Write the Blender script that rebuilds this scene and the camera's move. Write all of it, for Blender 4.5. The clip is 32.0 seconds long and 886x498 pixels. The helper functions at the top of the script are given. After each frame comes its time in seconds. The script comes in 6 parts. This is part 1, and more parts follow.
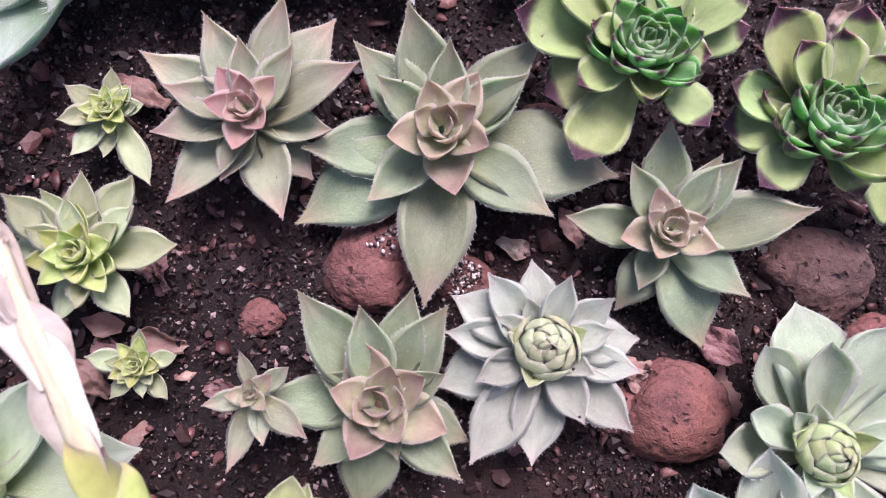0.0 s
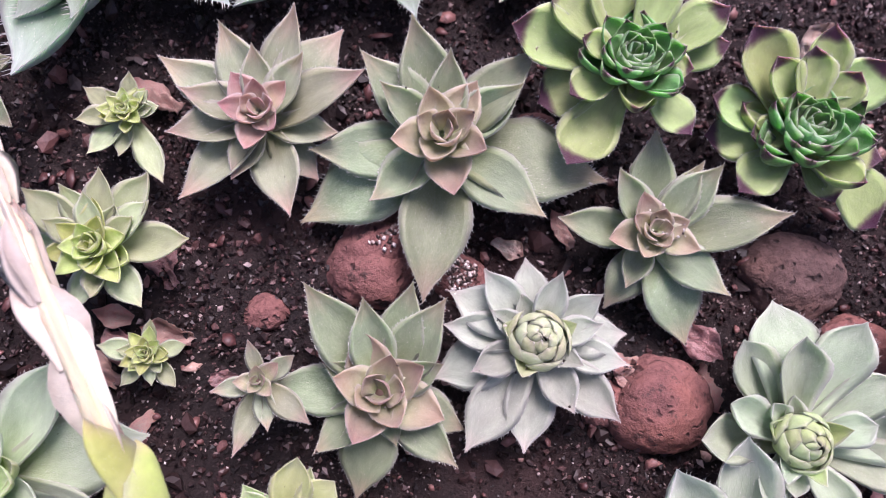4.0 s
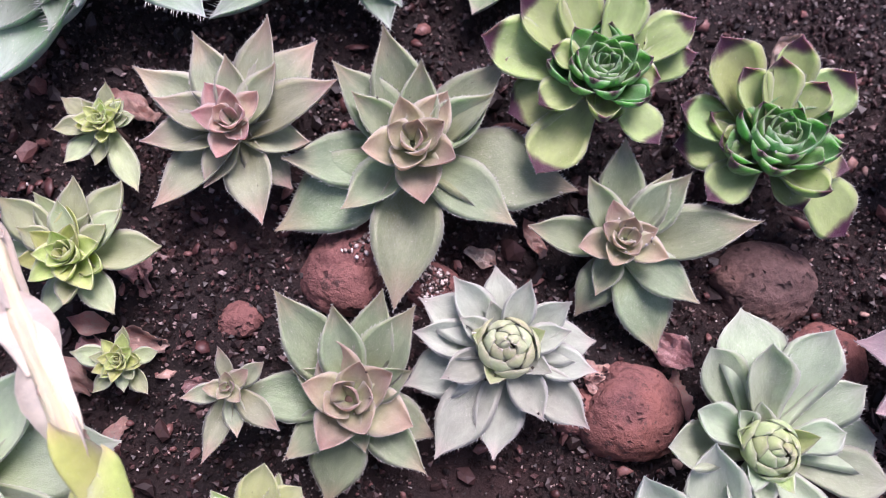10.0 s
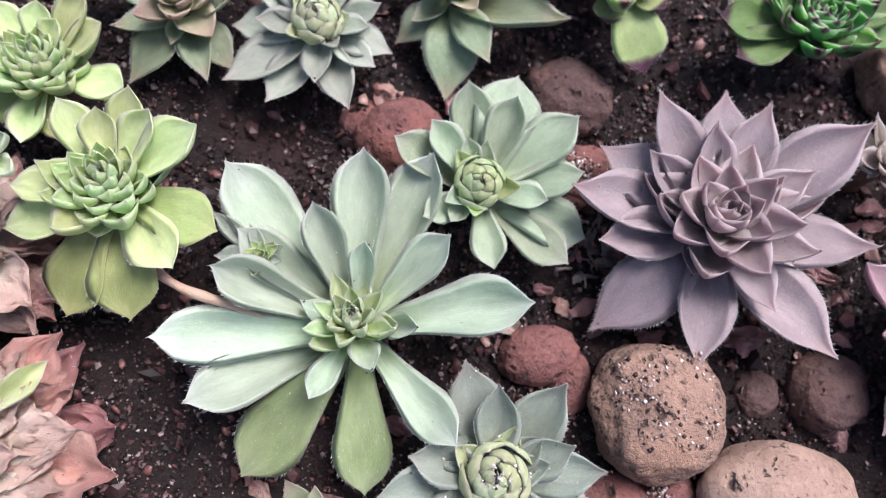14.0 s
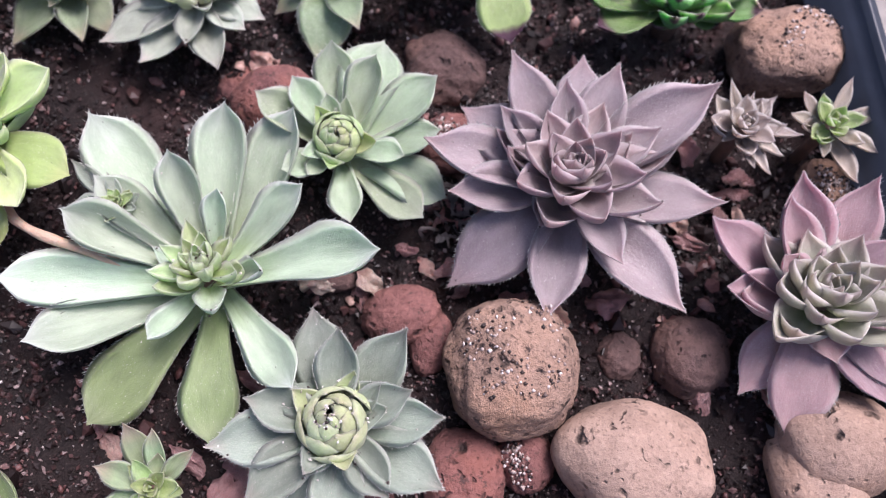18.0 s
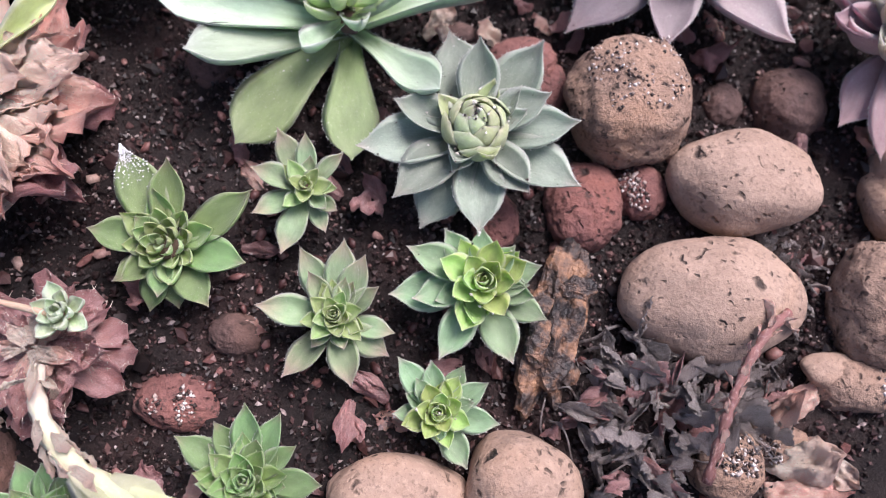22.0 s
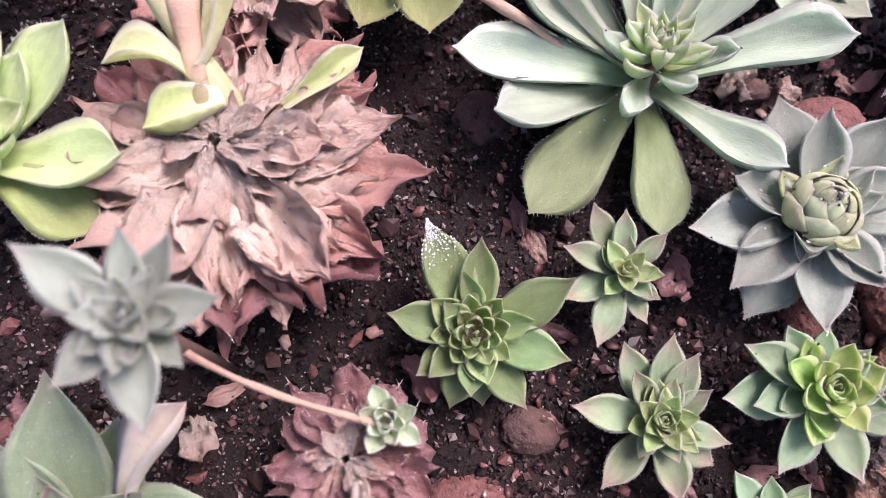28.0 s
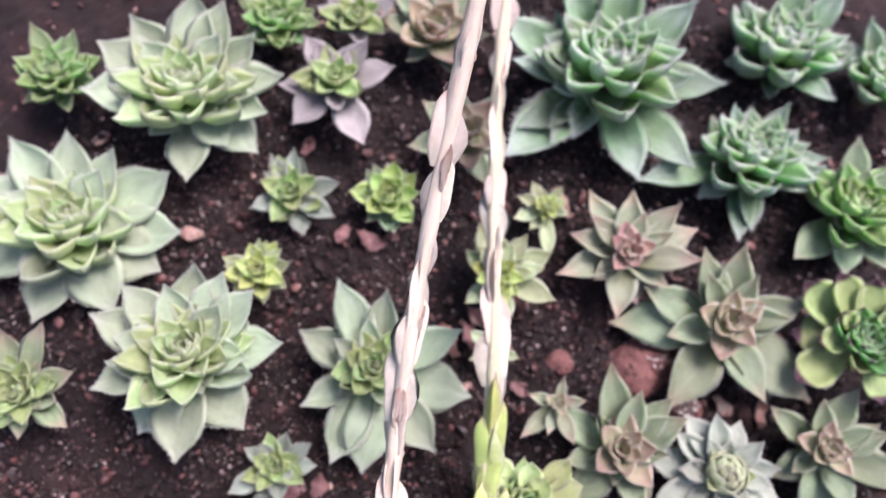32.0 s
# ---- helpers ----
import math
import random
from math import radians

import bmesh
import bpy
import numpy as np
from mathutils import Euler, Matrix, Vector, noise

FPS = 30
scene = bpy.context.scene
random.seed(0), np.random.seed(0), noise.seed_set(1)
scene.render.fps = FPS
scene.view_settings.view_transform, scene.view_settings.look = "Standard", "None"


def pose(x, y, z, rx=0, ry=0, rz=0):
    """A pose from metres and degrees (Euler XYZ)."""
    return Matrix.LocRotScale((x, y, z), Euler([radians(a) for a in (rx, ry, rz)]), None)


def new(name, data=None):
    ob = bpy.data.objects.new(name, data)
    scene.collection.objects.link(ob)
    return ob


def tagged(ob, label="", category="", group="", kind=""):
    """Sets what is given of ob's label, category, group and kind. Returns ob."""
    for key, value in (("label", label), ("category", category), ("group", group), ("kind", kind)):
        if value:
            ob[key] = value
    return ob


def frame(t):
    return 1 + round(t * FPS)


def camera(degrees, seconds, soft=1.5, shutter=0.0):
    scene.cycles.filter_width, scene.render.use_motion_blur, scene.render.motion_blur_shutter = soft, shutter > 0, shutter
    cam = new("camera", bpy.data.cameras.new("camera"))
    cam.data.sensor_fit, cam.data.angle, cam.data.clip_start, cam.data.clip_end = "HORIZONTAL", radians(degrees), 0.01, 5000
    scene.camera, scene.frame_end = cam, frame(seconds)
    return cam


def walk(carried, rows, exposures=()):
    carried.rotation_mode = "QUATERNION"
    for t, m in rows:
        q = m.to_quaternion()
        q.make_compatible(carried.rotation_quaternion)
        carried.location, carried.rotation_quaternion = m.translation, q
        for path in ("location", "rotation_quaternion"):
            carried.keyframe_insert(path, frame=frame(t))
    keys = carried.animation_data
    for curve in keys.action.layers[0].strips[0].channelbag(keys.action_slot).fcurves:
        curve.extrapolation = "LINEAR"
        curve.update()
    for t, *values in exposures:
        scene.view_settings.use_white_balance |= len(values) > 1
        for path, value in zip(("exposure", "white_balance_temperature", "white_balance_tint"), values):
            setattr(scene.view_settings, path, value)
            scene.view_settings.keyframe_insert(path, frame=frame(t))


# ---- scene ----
cam = camera(65.0, 32.0, soft=0.75)
cam.data.dof.use_dof = True
cam.data.dof.focus_distance = 0.102
cam.data.dof.aperture_fstop = 17.0


def row(t, x, y, z, yaw, pitch, roll):
    """A key of the walk: millimetres and degrees."""
    return t, pose(x / 1000, y / 1000, z / 1000, 90 + pitch, 0, yaw) @ pose(0, 0, 0, 0, 0, roll)


PATH = [
    (0.0, 0.61, -40.30, 109.70, 6.17, -79.40, -5.82),
    (0.5, 0.59, -44.52, 114.16, 1.89, -78.30, -1.16),
    (1.0, -0.62, -45.78, 117.04, -0.08, -77.52, 0.73),
    (1.5, -2.16, -45.16, 115.84, 0.68, -77.26, 0.01),
    (2.0, -2.34, -45.02, 113.09, 0.49, -77.56, 0.33),
    (2.5, -1.77, -44.71, 113.38, 0.24, -77.66, 0.60),
    (3.0, -1.85, -43.70, 113.17, 0.62, -77.73, 0.26),
    (3.5, -0.97, -45.02, 114.82, 0.44, -77.67, 0.47),
    (5.5, -1.14, -44.97, 112.09, 0.22, -77.21, 0.75),
    (6.0, 0.00, -44.69, 112.38, -0.00, -77.04, 0.94),
    (6.5, 0.28, -45.84, 113.26, 0.99, -76.91, 0.01),
    (7.0, -0.17, -49.05, 111.55, 0.91, -76.83, -0.04),
    (7.5, 2.16, -48.88, 108.82, 1.72, -76.60, -0.86),
    (8.0, 0.94, -48.77, 107.72, 0.94, -76.95, -0.12),
    (8.5, 0.50, -48.37, 109.00, 1.30, -76.73, -0.31),
    (9.0, 2.32, -47.16, 112.41, 1.42, -76.27, -0.47),
    (9.5, 2.40, -44.99, 113.52, 1.47, -76.51, -0.48),
    (10.0, 3.77, -45.89, 115.26, 1.18, -76.52, -0.21),
    (10.5, 4.96, -56.48, 116.27, -0.33, -76.50, 2.07),
    (11.0, 10.05, -78.74, 119.05, -1.60, -77.41, 9.62),
    (11.5, 13.05, -86.59, 121.39, 7.46, -77.81, 7.98),
    (12.0, 27.24, -93.64, 124.48, 13.77, -75.88, 7.19),
    (12.5, 31.50, -107.66, 126.29, 22.56, -76.25, 3.58),
    (13.0, 44.80, -93.20, 123.95, 22.56, -75.59, 4.36),
    (13.5, 52.21, -85.76, 121.52, 24.91, -75.51, 1.95),
    (14.0, 63.16, -87.29, 118.59, 26.79, -75.41, -0.05),
    (14.5, 73.15, -83.82, 118.44, 29.10, -75.42, -2.60),
    (15.0, 82.11, -81.20, 118.01, 30.90, -75.66, -4.35),
    (15.5, 89.82, -79.67, 118.87, 31.11, -75.45, -4.48),
    (17.5, 99.64, -89.81, 113.85, 27.27, -71.57, -0.33),
    (18.0, 91.51, -90.27, 115.23, 27.20, -71.26, 0.32),
    (18.5, 91.70, -92.55, 114.87, 27.09, -71.45, 0.65),
    (19.0, 93.83, -97.37, 113.17, 27.08, -71.42, 0.64),
    (19.5, 93.96, -106.36, 110.71, 26.07, -71.40, 1.71),
    (20.0, 95.72, -111.01, 108.82, 25.42, -71.72, 2.30),
    (20.5, 92.69, -118.15, 109.83, 25.02, -71.58, 2.66),
    (21.0, 94.92, -124.16, 106.36, 25.14, -71.64, 2.67),
    (21.5, 91.25, -134.21, 106.61, 24.08, -71.60, 3.56),
    (22.0, 91.36, -139.94, 108.51, 24.23, -71.99, 3.43),
    (22.5, 84.59, -148.69, 106.80, 22.58, -71.49, 4.84),
    (23.0, 74.22, -161.73, 105.28, 22.64, -71.80, 5.02),
    (23.5, 72.08, -166.56, 104.74, 21.90, -72.35, 5.87),
    (24.0, 61.81, -176.34, 105.86, 22.62, -71.76, 5.12),
    (24.5, 47.66, -182.38, 107.90, 21.56, -72.05, 6.45),
    (26.5, 41.61, -158.87, 99.18, 23.92, -71.22, 4.24),
    (27.0, 46.78, -158.15, 92.24, 24.81, -71.12, 3.68),
    (27.5, 47.67, -157.78, 92.41, 24.68, -71.74, 4.49),
    (28.0, 41.52, -146.93, 99.28, 23.94, -72.73, 5.64),
    (28.5, 27.97, -137.52, 103.51, 22.69, -72.60, 7.39),
    (29.0, 23.74, -134.88, 101.94, 24.86, -72.25, 5.69),
    (29.5, 19.93, -135.24, 100.99, 23.28, -72.82, 7.46),
    (30.0, 20.26, -131.99, 101.51, 23.73, -73.69, 7.12),
    (30.5, 10.73, -125.91, 118.40, 22.62, -72.46, 8.04),
    (31.0, -13.00, -105.24, 136.27, 22.83, -77.78, 8.68),
    (31.5, -34.14, -88.45, 159.02, 23.52, -75.71, 8.00),
    (32.0, -47.02, -72.53, 169.94, 22.13, -71.63, 9.01),
]
EXPOSURE = 0.86
walk(cam, [row(*r) for r in PATH], [(0.0, EXPOSURE + 0.07, 6230, 40), (9.5, EXPOSURE + 0.07, 6230, 40), (12.0, EXPOSURE - 0.10, 6180, 22), (16.0, EXPOSURE - 0.04, 6180, 23), (18.0, EXPOSURE - 0.02, 6180, 27), (22.0, EXPOSURE + 0.02, 6240, 22), (26.0, EXPOSURE + 0.14, 6360, 34), (29.0, EXPOSURE + 0.02, 6480, 37), (32.0, EXPOSURE + 0.09, 6300, 31)])

# ---- light: a bright, hazy sky over the bed ----
SUN_EL, SUN_AZ = 61.0, 25.0
world = bpy.data.worlds.new("sky")
scene.world = world
world.use_nodes = True
nt = world.node_tree
sky = nt.nodes.new("ShaderNodeTexSky")
sky.sky_type = 'NISHITA'
sky.sun_disc = False
sky.sun_elevation, sky.sun_rotation = radians(SUN_EL), radians(SUN_AZ)
sky.dust_density = 4.0
nt.links.new(sky.outputs[0], nt.nodes["Background"].inputs[0])
nt.nodes["Background"].inputs[1].default_value = 0.092
sun_data = bpy.data.lights.new("sun", 'SUN')
sun_data.energy, sun_data.angle, sun_data.color = 2.8, radians(30), (1.0, 0.95, 0.9)
sun = new("sun", sun_data)
sun.rotation_euler = (radians(90 - SUN_EL), 0, radians(180 - SUN_AZ))


# ---- materials ----
def nodes_of(name):
    m = bpy.data.materials.new(name)
    m.use_nodes = True
    t = m.node_tree
    return m, t, t.nodes["Principled BSDF"]


def mathn(t, op, a, b=None):
    n = t.nodes.new("ShaderNodeMath")
    n.operation = op
    n.use_clamp = op not in ("POWER", "MULTIPLY", "SUBTRACT", "ADD", "ABSOLUTE")
    for i, v in enumerate((a, b)):
        if v is None:
            continue
        if isinstance(v, (int, float)):
            n.inputs[i].default_value = v
        else:
            t.links.new(v, n.inputs[i])
    return n.outputs[0]


def mixc(t, fac, a, b, blend='MIX'):
    n = t.nodes.new("ShaderNodeMix")
    n.data_type, n.blend_type = 'RGBA', blend
    for i, v in ((0, fac), (6, a), (7, b)):
        if isinstance(v, (int, float)):
            n.inputs[i].default_value = v
        elif isinstance(v, (tuple, list)):
            n.inputs[i].default_value = (*v, 1.0)
        else:
            t.links.new(v, n.inputs[i])
    return n.outputs[2]


def ramp(t, fac, stops):
    n = t.nodes.new("ShaderNodeValToRGB")
    while len(n.color_ramp.elements) < len(stops):
        n.color_ramp.elements.new(0.5)
    for e, (p, c) in zip(n.color_ramp.elements, stops):
        e.position = p
        e.color = (*c, 1.0) if isinstance(c, (tuple, list)) else (c, c, c, 1.0)
    t.links.new(fac, n.inputs[0])
    return n.outputs[0]


def shifted(t, kind="Object", seed=7.0):
    """Texture coordinates, moved by each object's own random number."""
    tc = t.nodes.new("ShaderNodeTexCoord")
    info = t.nodes.new("ShaderNodeObjectInfo")
    off = t.nodes.new("ShaderNodeVectorMath")
    off.operation = 'ADD'
    mul = mathn(t, 'MULTIPLY', info.outputs["Random"], seed)
    t.links.new(tc.outputs[kind], off.inputs[0])
    t.links.new(mul, off.inputs[1])
    return off.outputs[0], info.outputs["Random"], tc


def noise_tex(t, vec, scale, detail=4.0, rough=0.6):
    n = t.nodes.new("ShaderNodeTexNoise")
    n.inputs["Scale"].default_value, n.inputs["Detail"].default_value, n.inputs["Roughness"].default_value = scale, detail, rough
    if vec is not None:
        t.links.new(vec, n.inputs["Vector"])
    return n.outputs["Fac"]


def voronoi(t, vec, scale, feature='F1'):
    n = t.nodes.new("ShaderNodeTexVoronoi")
    n.feature = feature
    n.inputs["Scale"].default_value = scale
    t.links.new(vec, n.inputs["Vector"])
    return n.outputs["Distance"]


def bump(t, bsdf, height, strength, distance):
    n = t.nodes.new("ShaderNodeBump")
    n.inputs["Strength"].default_value, n.inputs["Distance"].default_value = strength, distance
    t.links.new(height, n.inputs["Height"])
    t.links.new(n.outputs[0], bsdf.inputs["Normal"])


def leaf_material(name, base, mid, tip, edge, tip_from=0.8, edge_amount=0.5, dust=0.4, rough=0.5, spread=0.2, tip_to=1.0):
    """A fleshy leaf: colours along its length, a paler rim, a powdery bloom and specks of dust."""
    m, t, b = nodes_of(name)
    vec, rnd, tc = shifted(t, "UV", 9.0)
    sep = t.nodes.new("ShaderNodeSeparateXYZ")
    t.links.new(tc.outputs["UV"], sep.inputs[0])
    across, along = sep.outputs[0], sep.outputs[1]
    mott = noise_tex(t, vec, 3.2, 5.0, 0.65)
    fine = noise_tex(t, vec, 28.0, 3.0, 0.7)
    frost = noise_tex(t, vec, 85.0, 2.0, 0.8)
    wob = mathn(t, 'ADD', along, mathn(t, 'MULTIPLY', mathn(t, 'SUBTRACT', mott, 0.5), 0.30 if tip_to == 1.0 else 0.12))
    col = ramp(t, wob, [(0.05, base), (0.45, mid), (tip_from, mid), (tip_to, tip)])
    rim = mathn(t, 'POWER', mathn(t, 'ABSOLUTE', mathn(t, 'MULTIPLY', mathn(t, 'SUBTRACT', across, 0.5), 2.0)), 14.0)
    col = mixc(t, mathn(t, 'MULTIPLY', rim, edge_amount), col, edge)
    bloom = ramp(t, fine, [(0.35, 0.0), (0.75, 1.0)])
    pale = mixc(t, 0.45, mid, (0.66, 0.70, 0.60))
    col = mixc(t, mathn(t, 'MULTIPLY', bloom, dust * 0.45), col, pale)
    col = mixc(t, mathn(t, 'MULTIPLY', ramp(t, frost, [(0.46, 0.0), (0.66, 1.0)]), dust * 1.0), col, pale)
    patch = ramp(t, mott, [(0.30, 0.72), (0.7, 1.08)])
    col = mixc(t, 1.0, col, patch, 'MULTIPLY')
    hsv = t.nodes.new("ShaderNodeHueSaturation")
    t.links.new(mathn(t, 'ADD', mathn(t, 'MULTIPLY', rnd, 0.05), 0.475), hsv.inputs["Hue"])
    t.links.new(mathn(t, 'ADD', mathn(t, 'MULTIPLY', rnd, 2 * spread), 1 - spread), hsv.inputs["Value"])
    t.links.new(col, hsv.inputs["Color"])
    hsv.inputs["Saturation"].default_value = 1.16
    grit = ramp(t, noise_tex(t, vec, 58.0, 1.0, 0.5), [(0.71, 0.0), (0.75, 1.0)])
    col = mixc(t, mathn(t, 'MULTIPLY', grit, 0.5), hsv.outputs[0], (0.7, 0.68, 0.64))
    dirt = ramp(t, noise_tex(t, vec, 19.0, 2.0, 0.6), [(0.73, 0.0), (0.77, 1.0)])
    col = mixc(t, mathn(t, 'MULTIPLY', dirt, 0.6), col, (0.05, 0.035, 0.03))
    if tip_to < 1.0:
        col = mixc(t, ramp(t, wob, [(tip_from, 0.0), (tip_to, 0.92)]), col, tip)
    t.links.new(col, b.inputs["Base Color"])
    t.links.new(ramp(t, fine, [(0.3, rough - 0.14), (0.7, rough + 0.08)]), b.inputs["Roughness"])
    b.inputs["Specular IOR Level"].default_value = 0.36
    b.inputs["Sheen Weight"].default_value = 0.12
    b.inputs["Sheen Roughness"].default_value = 0.4
    b.inputs["Subsurface Weight"].default_value = 0.5
    b.inputs["Subsurface Radius"].default_value = [max(0.35, c / max(mid)) for c in mid]
    b.inputs["Subsurface Scale"].default_value = 0.0015
    bump(t, b, mathn(t, 'ADD', mathn(t, 'ADD', mathn(t, 'MULTIPLY', fine, 0.5), mathn(t, 'MULTIPLY', frost, 0.45)), mott), 0.42, 0.0006)
    return m


def plain_material(name, color, rough=0.6):
    m, t, b = nodes_of(name)
    vec, rnd, tc = shifted(t, "Object", 3.0)
    n = noise_tex(t, vec, 900.0, 3.0)
    t.links.new(ramp(t, n, [(0.3, [c * 0.8 for c in color]), (0.7, [min(1, c * 1.15) for c in color])]), b.inputs["Base Color"])
    b.inputs["Roughness"].default_value = rough
    return m


def dry_material(name, pale, dark, rim):
    """A dried leaf: papery, veined, with a darker rim and black specks."""
    m, t, b = nodes_of(name)
    vec, rnd, tc = shifted(t, "UV", 11.0)
    sep = t.nodes.new("ShaderNodeSeparateXYZ")
    t.links.new(tc.outputs["UV"], sep.inputs[0])
    stretch = t.nodes.new("ShaderNodeMapping")
    stretch.inputs["Scale"].default_value = (7.0, 1.2, 1.0)
    t.links.new(vec, stretch.inputs[0])
    vein = noise_tex(t, stretch.outputs[0], 2.2, 5.0, 0.7)
    blot = noise_tex(t, vec, 3.0, 4.0, 0.65)
    col = mixc(t, ramp(t, blot, [(0.36, 0.0), (0.64, 1.0)]), dark, pale)
    col = mixc(t, ramp(t, vein, [(0.34, 0.38), (0.48, 0.0)]), col, [c * 0.55 for c in dark])
    fuzz = noise_tex(t, vec, 42.0, 4.0, 0.8)
    col = mixc(t, mathn(t, 'MULTIPLY', ramp(t, fuzz, [(0.46, 0.0), (0.62, 1.0)]), 0.6), col, [min(0.9, c * 1.25) for c in pale])
    along = mathn(t, 'ADD', sep.outputs[1], mathn(t, 'MULTIPLY', mathn(t, 'SUBTRACT', blot, 0.5), 0.5))
    col = mixc(t, ramp(t, along, [(0.55, 0.0), (1.0, 0.85)]), col, rim)
    speck = ramp(t, noise_tex(t, vec, 24.0, 2.0), [(0.7, 0.0), (0.74, 1.0)])
    col = mixc(t, mathn(t, 'MULTIPLY', speck, 0.7), col, (0.05, 0.03, 0.03))
    hsv = t.nodes.new("ShaderNodeHueSaturation")
    t.links.new(mathn(t, 'ADD', mathn(t, 'MULTIPLY', rnd, 0.4), 0.92), hsv.inputs["Value"])
    t.links.new(col, hsv.inputs["Color"])
    t.links.new(hsv.outputs[0], b.inputs["Base Color"])
    b.inputs["Roughness"].default_value = 0.75
    b.inputs["Sheen Weight"].default_value = 0.2
    b.inputs["Subsurface Weight"].default_value = 0.15
    b.inputs["Subsurface Radius"].default_value = (1.0, 0.7, 0.55)
    b.inputs["Subsurface Scale"].default_value = 0.0018
    bump(t, b, mathn(t, 'ADD', mathn(t, 'MULTIPLY', vein, 0.7), mathn(t, 'MULTIPLY', fuzz, 1.0)), 1.0, 0.0011)
    return m


def pebble_material(name, light, dark, rough_pits):
    m, t, b = nodes_of(name)
    vec, rnd, tc = shifted(t, "Object", 0.3)
    n1 = noise_tex(t, vec, 90.0, 6.0, 0.65)
    n2 = noise_tex(t, vec, 900.0, 4.0, 0.7)
    wide = noise_tex(t, vec, 45.0, 3.0, 0.6)
    warp = t.nodes.new("ShaderNodeTexNoise")
    warp.inputs["Scale"].default_value, warp.inputs["Detail"].default_value = 260.0, 3.0
    t.links.new(vec, warp.inputs["Vector"])
    bent = t.nodes.new("ShaderNodeVectorMath")
    bent.operation = 'MULTIPLY_ADD'
    t.links.new(warp.outputs["Color"], bent.inputs[0])
    bent.inputs[1].default_value = (0.006, 0.006, 0.006)
    t.links.new(vec, bent.inputs[2])
    pit = voronoi(t, bent.outputs[0], 480.0)
    hole = voronoi(t, bent.outputs[0], 150.0)
    few = ramp(t, noise_tex(t, vec, 75.0, 2.0), [(0.47, 0.0), (0.55, 1.0)])
    mask = ramp(t, noise_tex(t, vec, 130.0, 3.0), [(0.50 - 0.08 * rough_pits, 0.0), (0.58 - 0.08 * rough_pits, 1.0)])
    col = mixc(t, ramp(t, n1, [(0.34, 0.0), (0.66, 1.0)]), dark, light)
    col = mixc(t, ramp(t, wide, [(0.50, 0.0), (0.68, 0.55)]), col, (light[0] * 0.95, light[1] * 0.72, light[2] * 0.52))
    col = mixc(t, mathn(t, 'MULTIPLY', ramp(t, noise_tex(t, vec, 1500.0, 2.0), [(0.55, 0.0), (0.66, 1.0)]), 0.45), col, [c * 0.5 for c in dark])
    col = mixc(t, ramp(t, n2, [(0.5, 0.0), (0.72, 0.4)]), col, [min(1, c * 1.45) for c in light])
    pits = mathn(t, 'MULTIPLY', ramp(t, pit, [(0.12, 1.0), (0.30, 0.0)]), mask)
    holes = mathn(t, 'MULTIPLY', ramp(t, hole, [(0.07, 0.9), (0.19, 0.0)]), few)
    # near-black colour in the pits and holes paints the shade inside them
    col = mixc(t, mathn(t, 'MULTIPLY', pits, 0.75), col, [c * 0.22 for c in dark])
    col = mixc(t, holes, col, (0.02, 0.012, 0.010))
    soil = ramp(t, noise_tex(t, vec, 420.0, 5.0, 0.8), [(0.56, 0.0), (0.64, rough_pits)])
    col = mixc(t, soil, col, (0.045, 0.028, 0.025))
    t.links.new(col, b.inputs["Base Color"])
    b.inputs["Roughness"].default_value = 0.85
    h = mathn(t, 'SUBTRACT', mathn(t, 'MULTIPLY', n2, 0.15 + 0.6 * rough_pits), mathn(t, 'MULTIPLY', pits, 0.5))
    h = mathn(t, 'SUBTRACT', h, holes)
    bump(t, b, mathn(t, 'ADD', h, mathn(t, 'MULTIPLY', n1, 0.8)), 0.9, 0.0012)
    return m


def soil_material():
    m, t, b = nodes_of("soil")
    vec, rnd, tc = shifted(t, "Object", 0.1)
    big = noise_tex(t, vec, 45.0, 5.0, 0.6)
    fine = noise_tex(t, vec, 1300.0, 5.0, 0.75)
    col = ramp(t, big, [(0.3, (0.006, 0.0036, 0.0036)), (0.52, (0.017, 0.0088, 0.0085)), (0.74, (0.06, 0.028, 0.026))])
    col = mixc(t, ramp(t, fine, [(0.48, 0.0), (0.7, 0.7)]), col, (0.05, 0.031, 0.03))
    grain = ramp(t, voronoi(t, vec, 900.0), [(0.1, 1.0), (0.16, 0.0)])
    col = mixc(t, mathn(t, 'MULTIPLY', grain, 0.15), col, (0.30, 0.24, 0.22))
    t.links.new(col, b.inputs["Base Color"])
    b.inputs["Roughness"].default_value = 0.8
    bump(t, b, mathn(t, 'ADD', fine, big), 1.0, 0.0015)
    return m


def crumb_material(name, stops):
    m, t, b = nodes_of(name)
    geo = t.nodes.new("ShaderNodeNewGeometry")
    tc = t.nodes.new("ShaderNodeTexCoord")
    col = ramp(t, geo.outputs["Random Per Island"], stops)
    n = noise_tex(t, tc.outputs["Object"], 2500.0, 3.0)
    col = mixc(t, 1.0, col, ramp(t, n, [(0.3, 0.7), (0.7, 1.3)]), 'MULTIPLY')
    t.links.new(col, b.inputs["Base Color"])
    b.inputs["Roughness"].default_value = 0.5
    return m


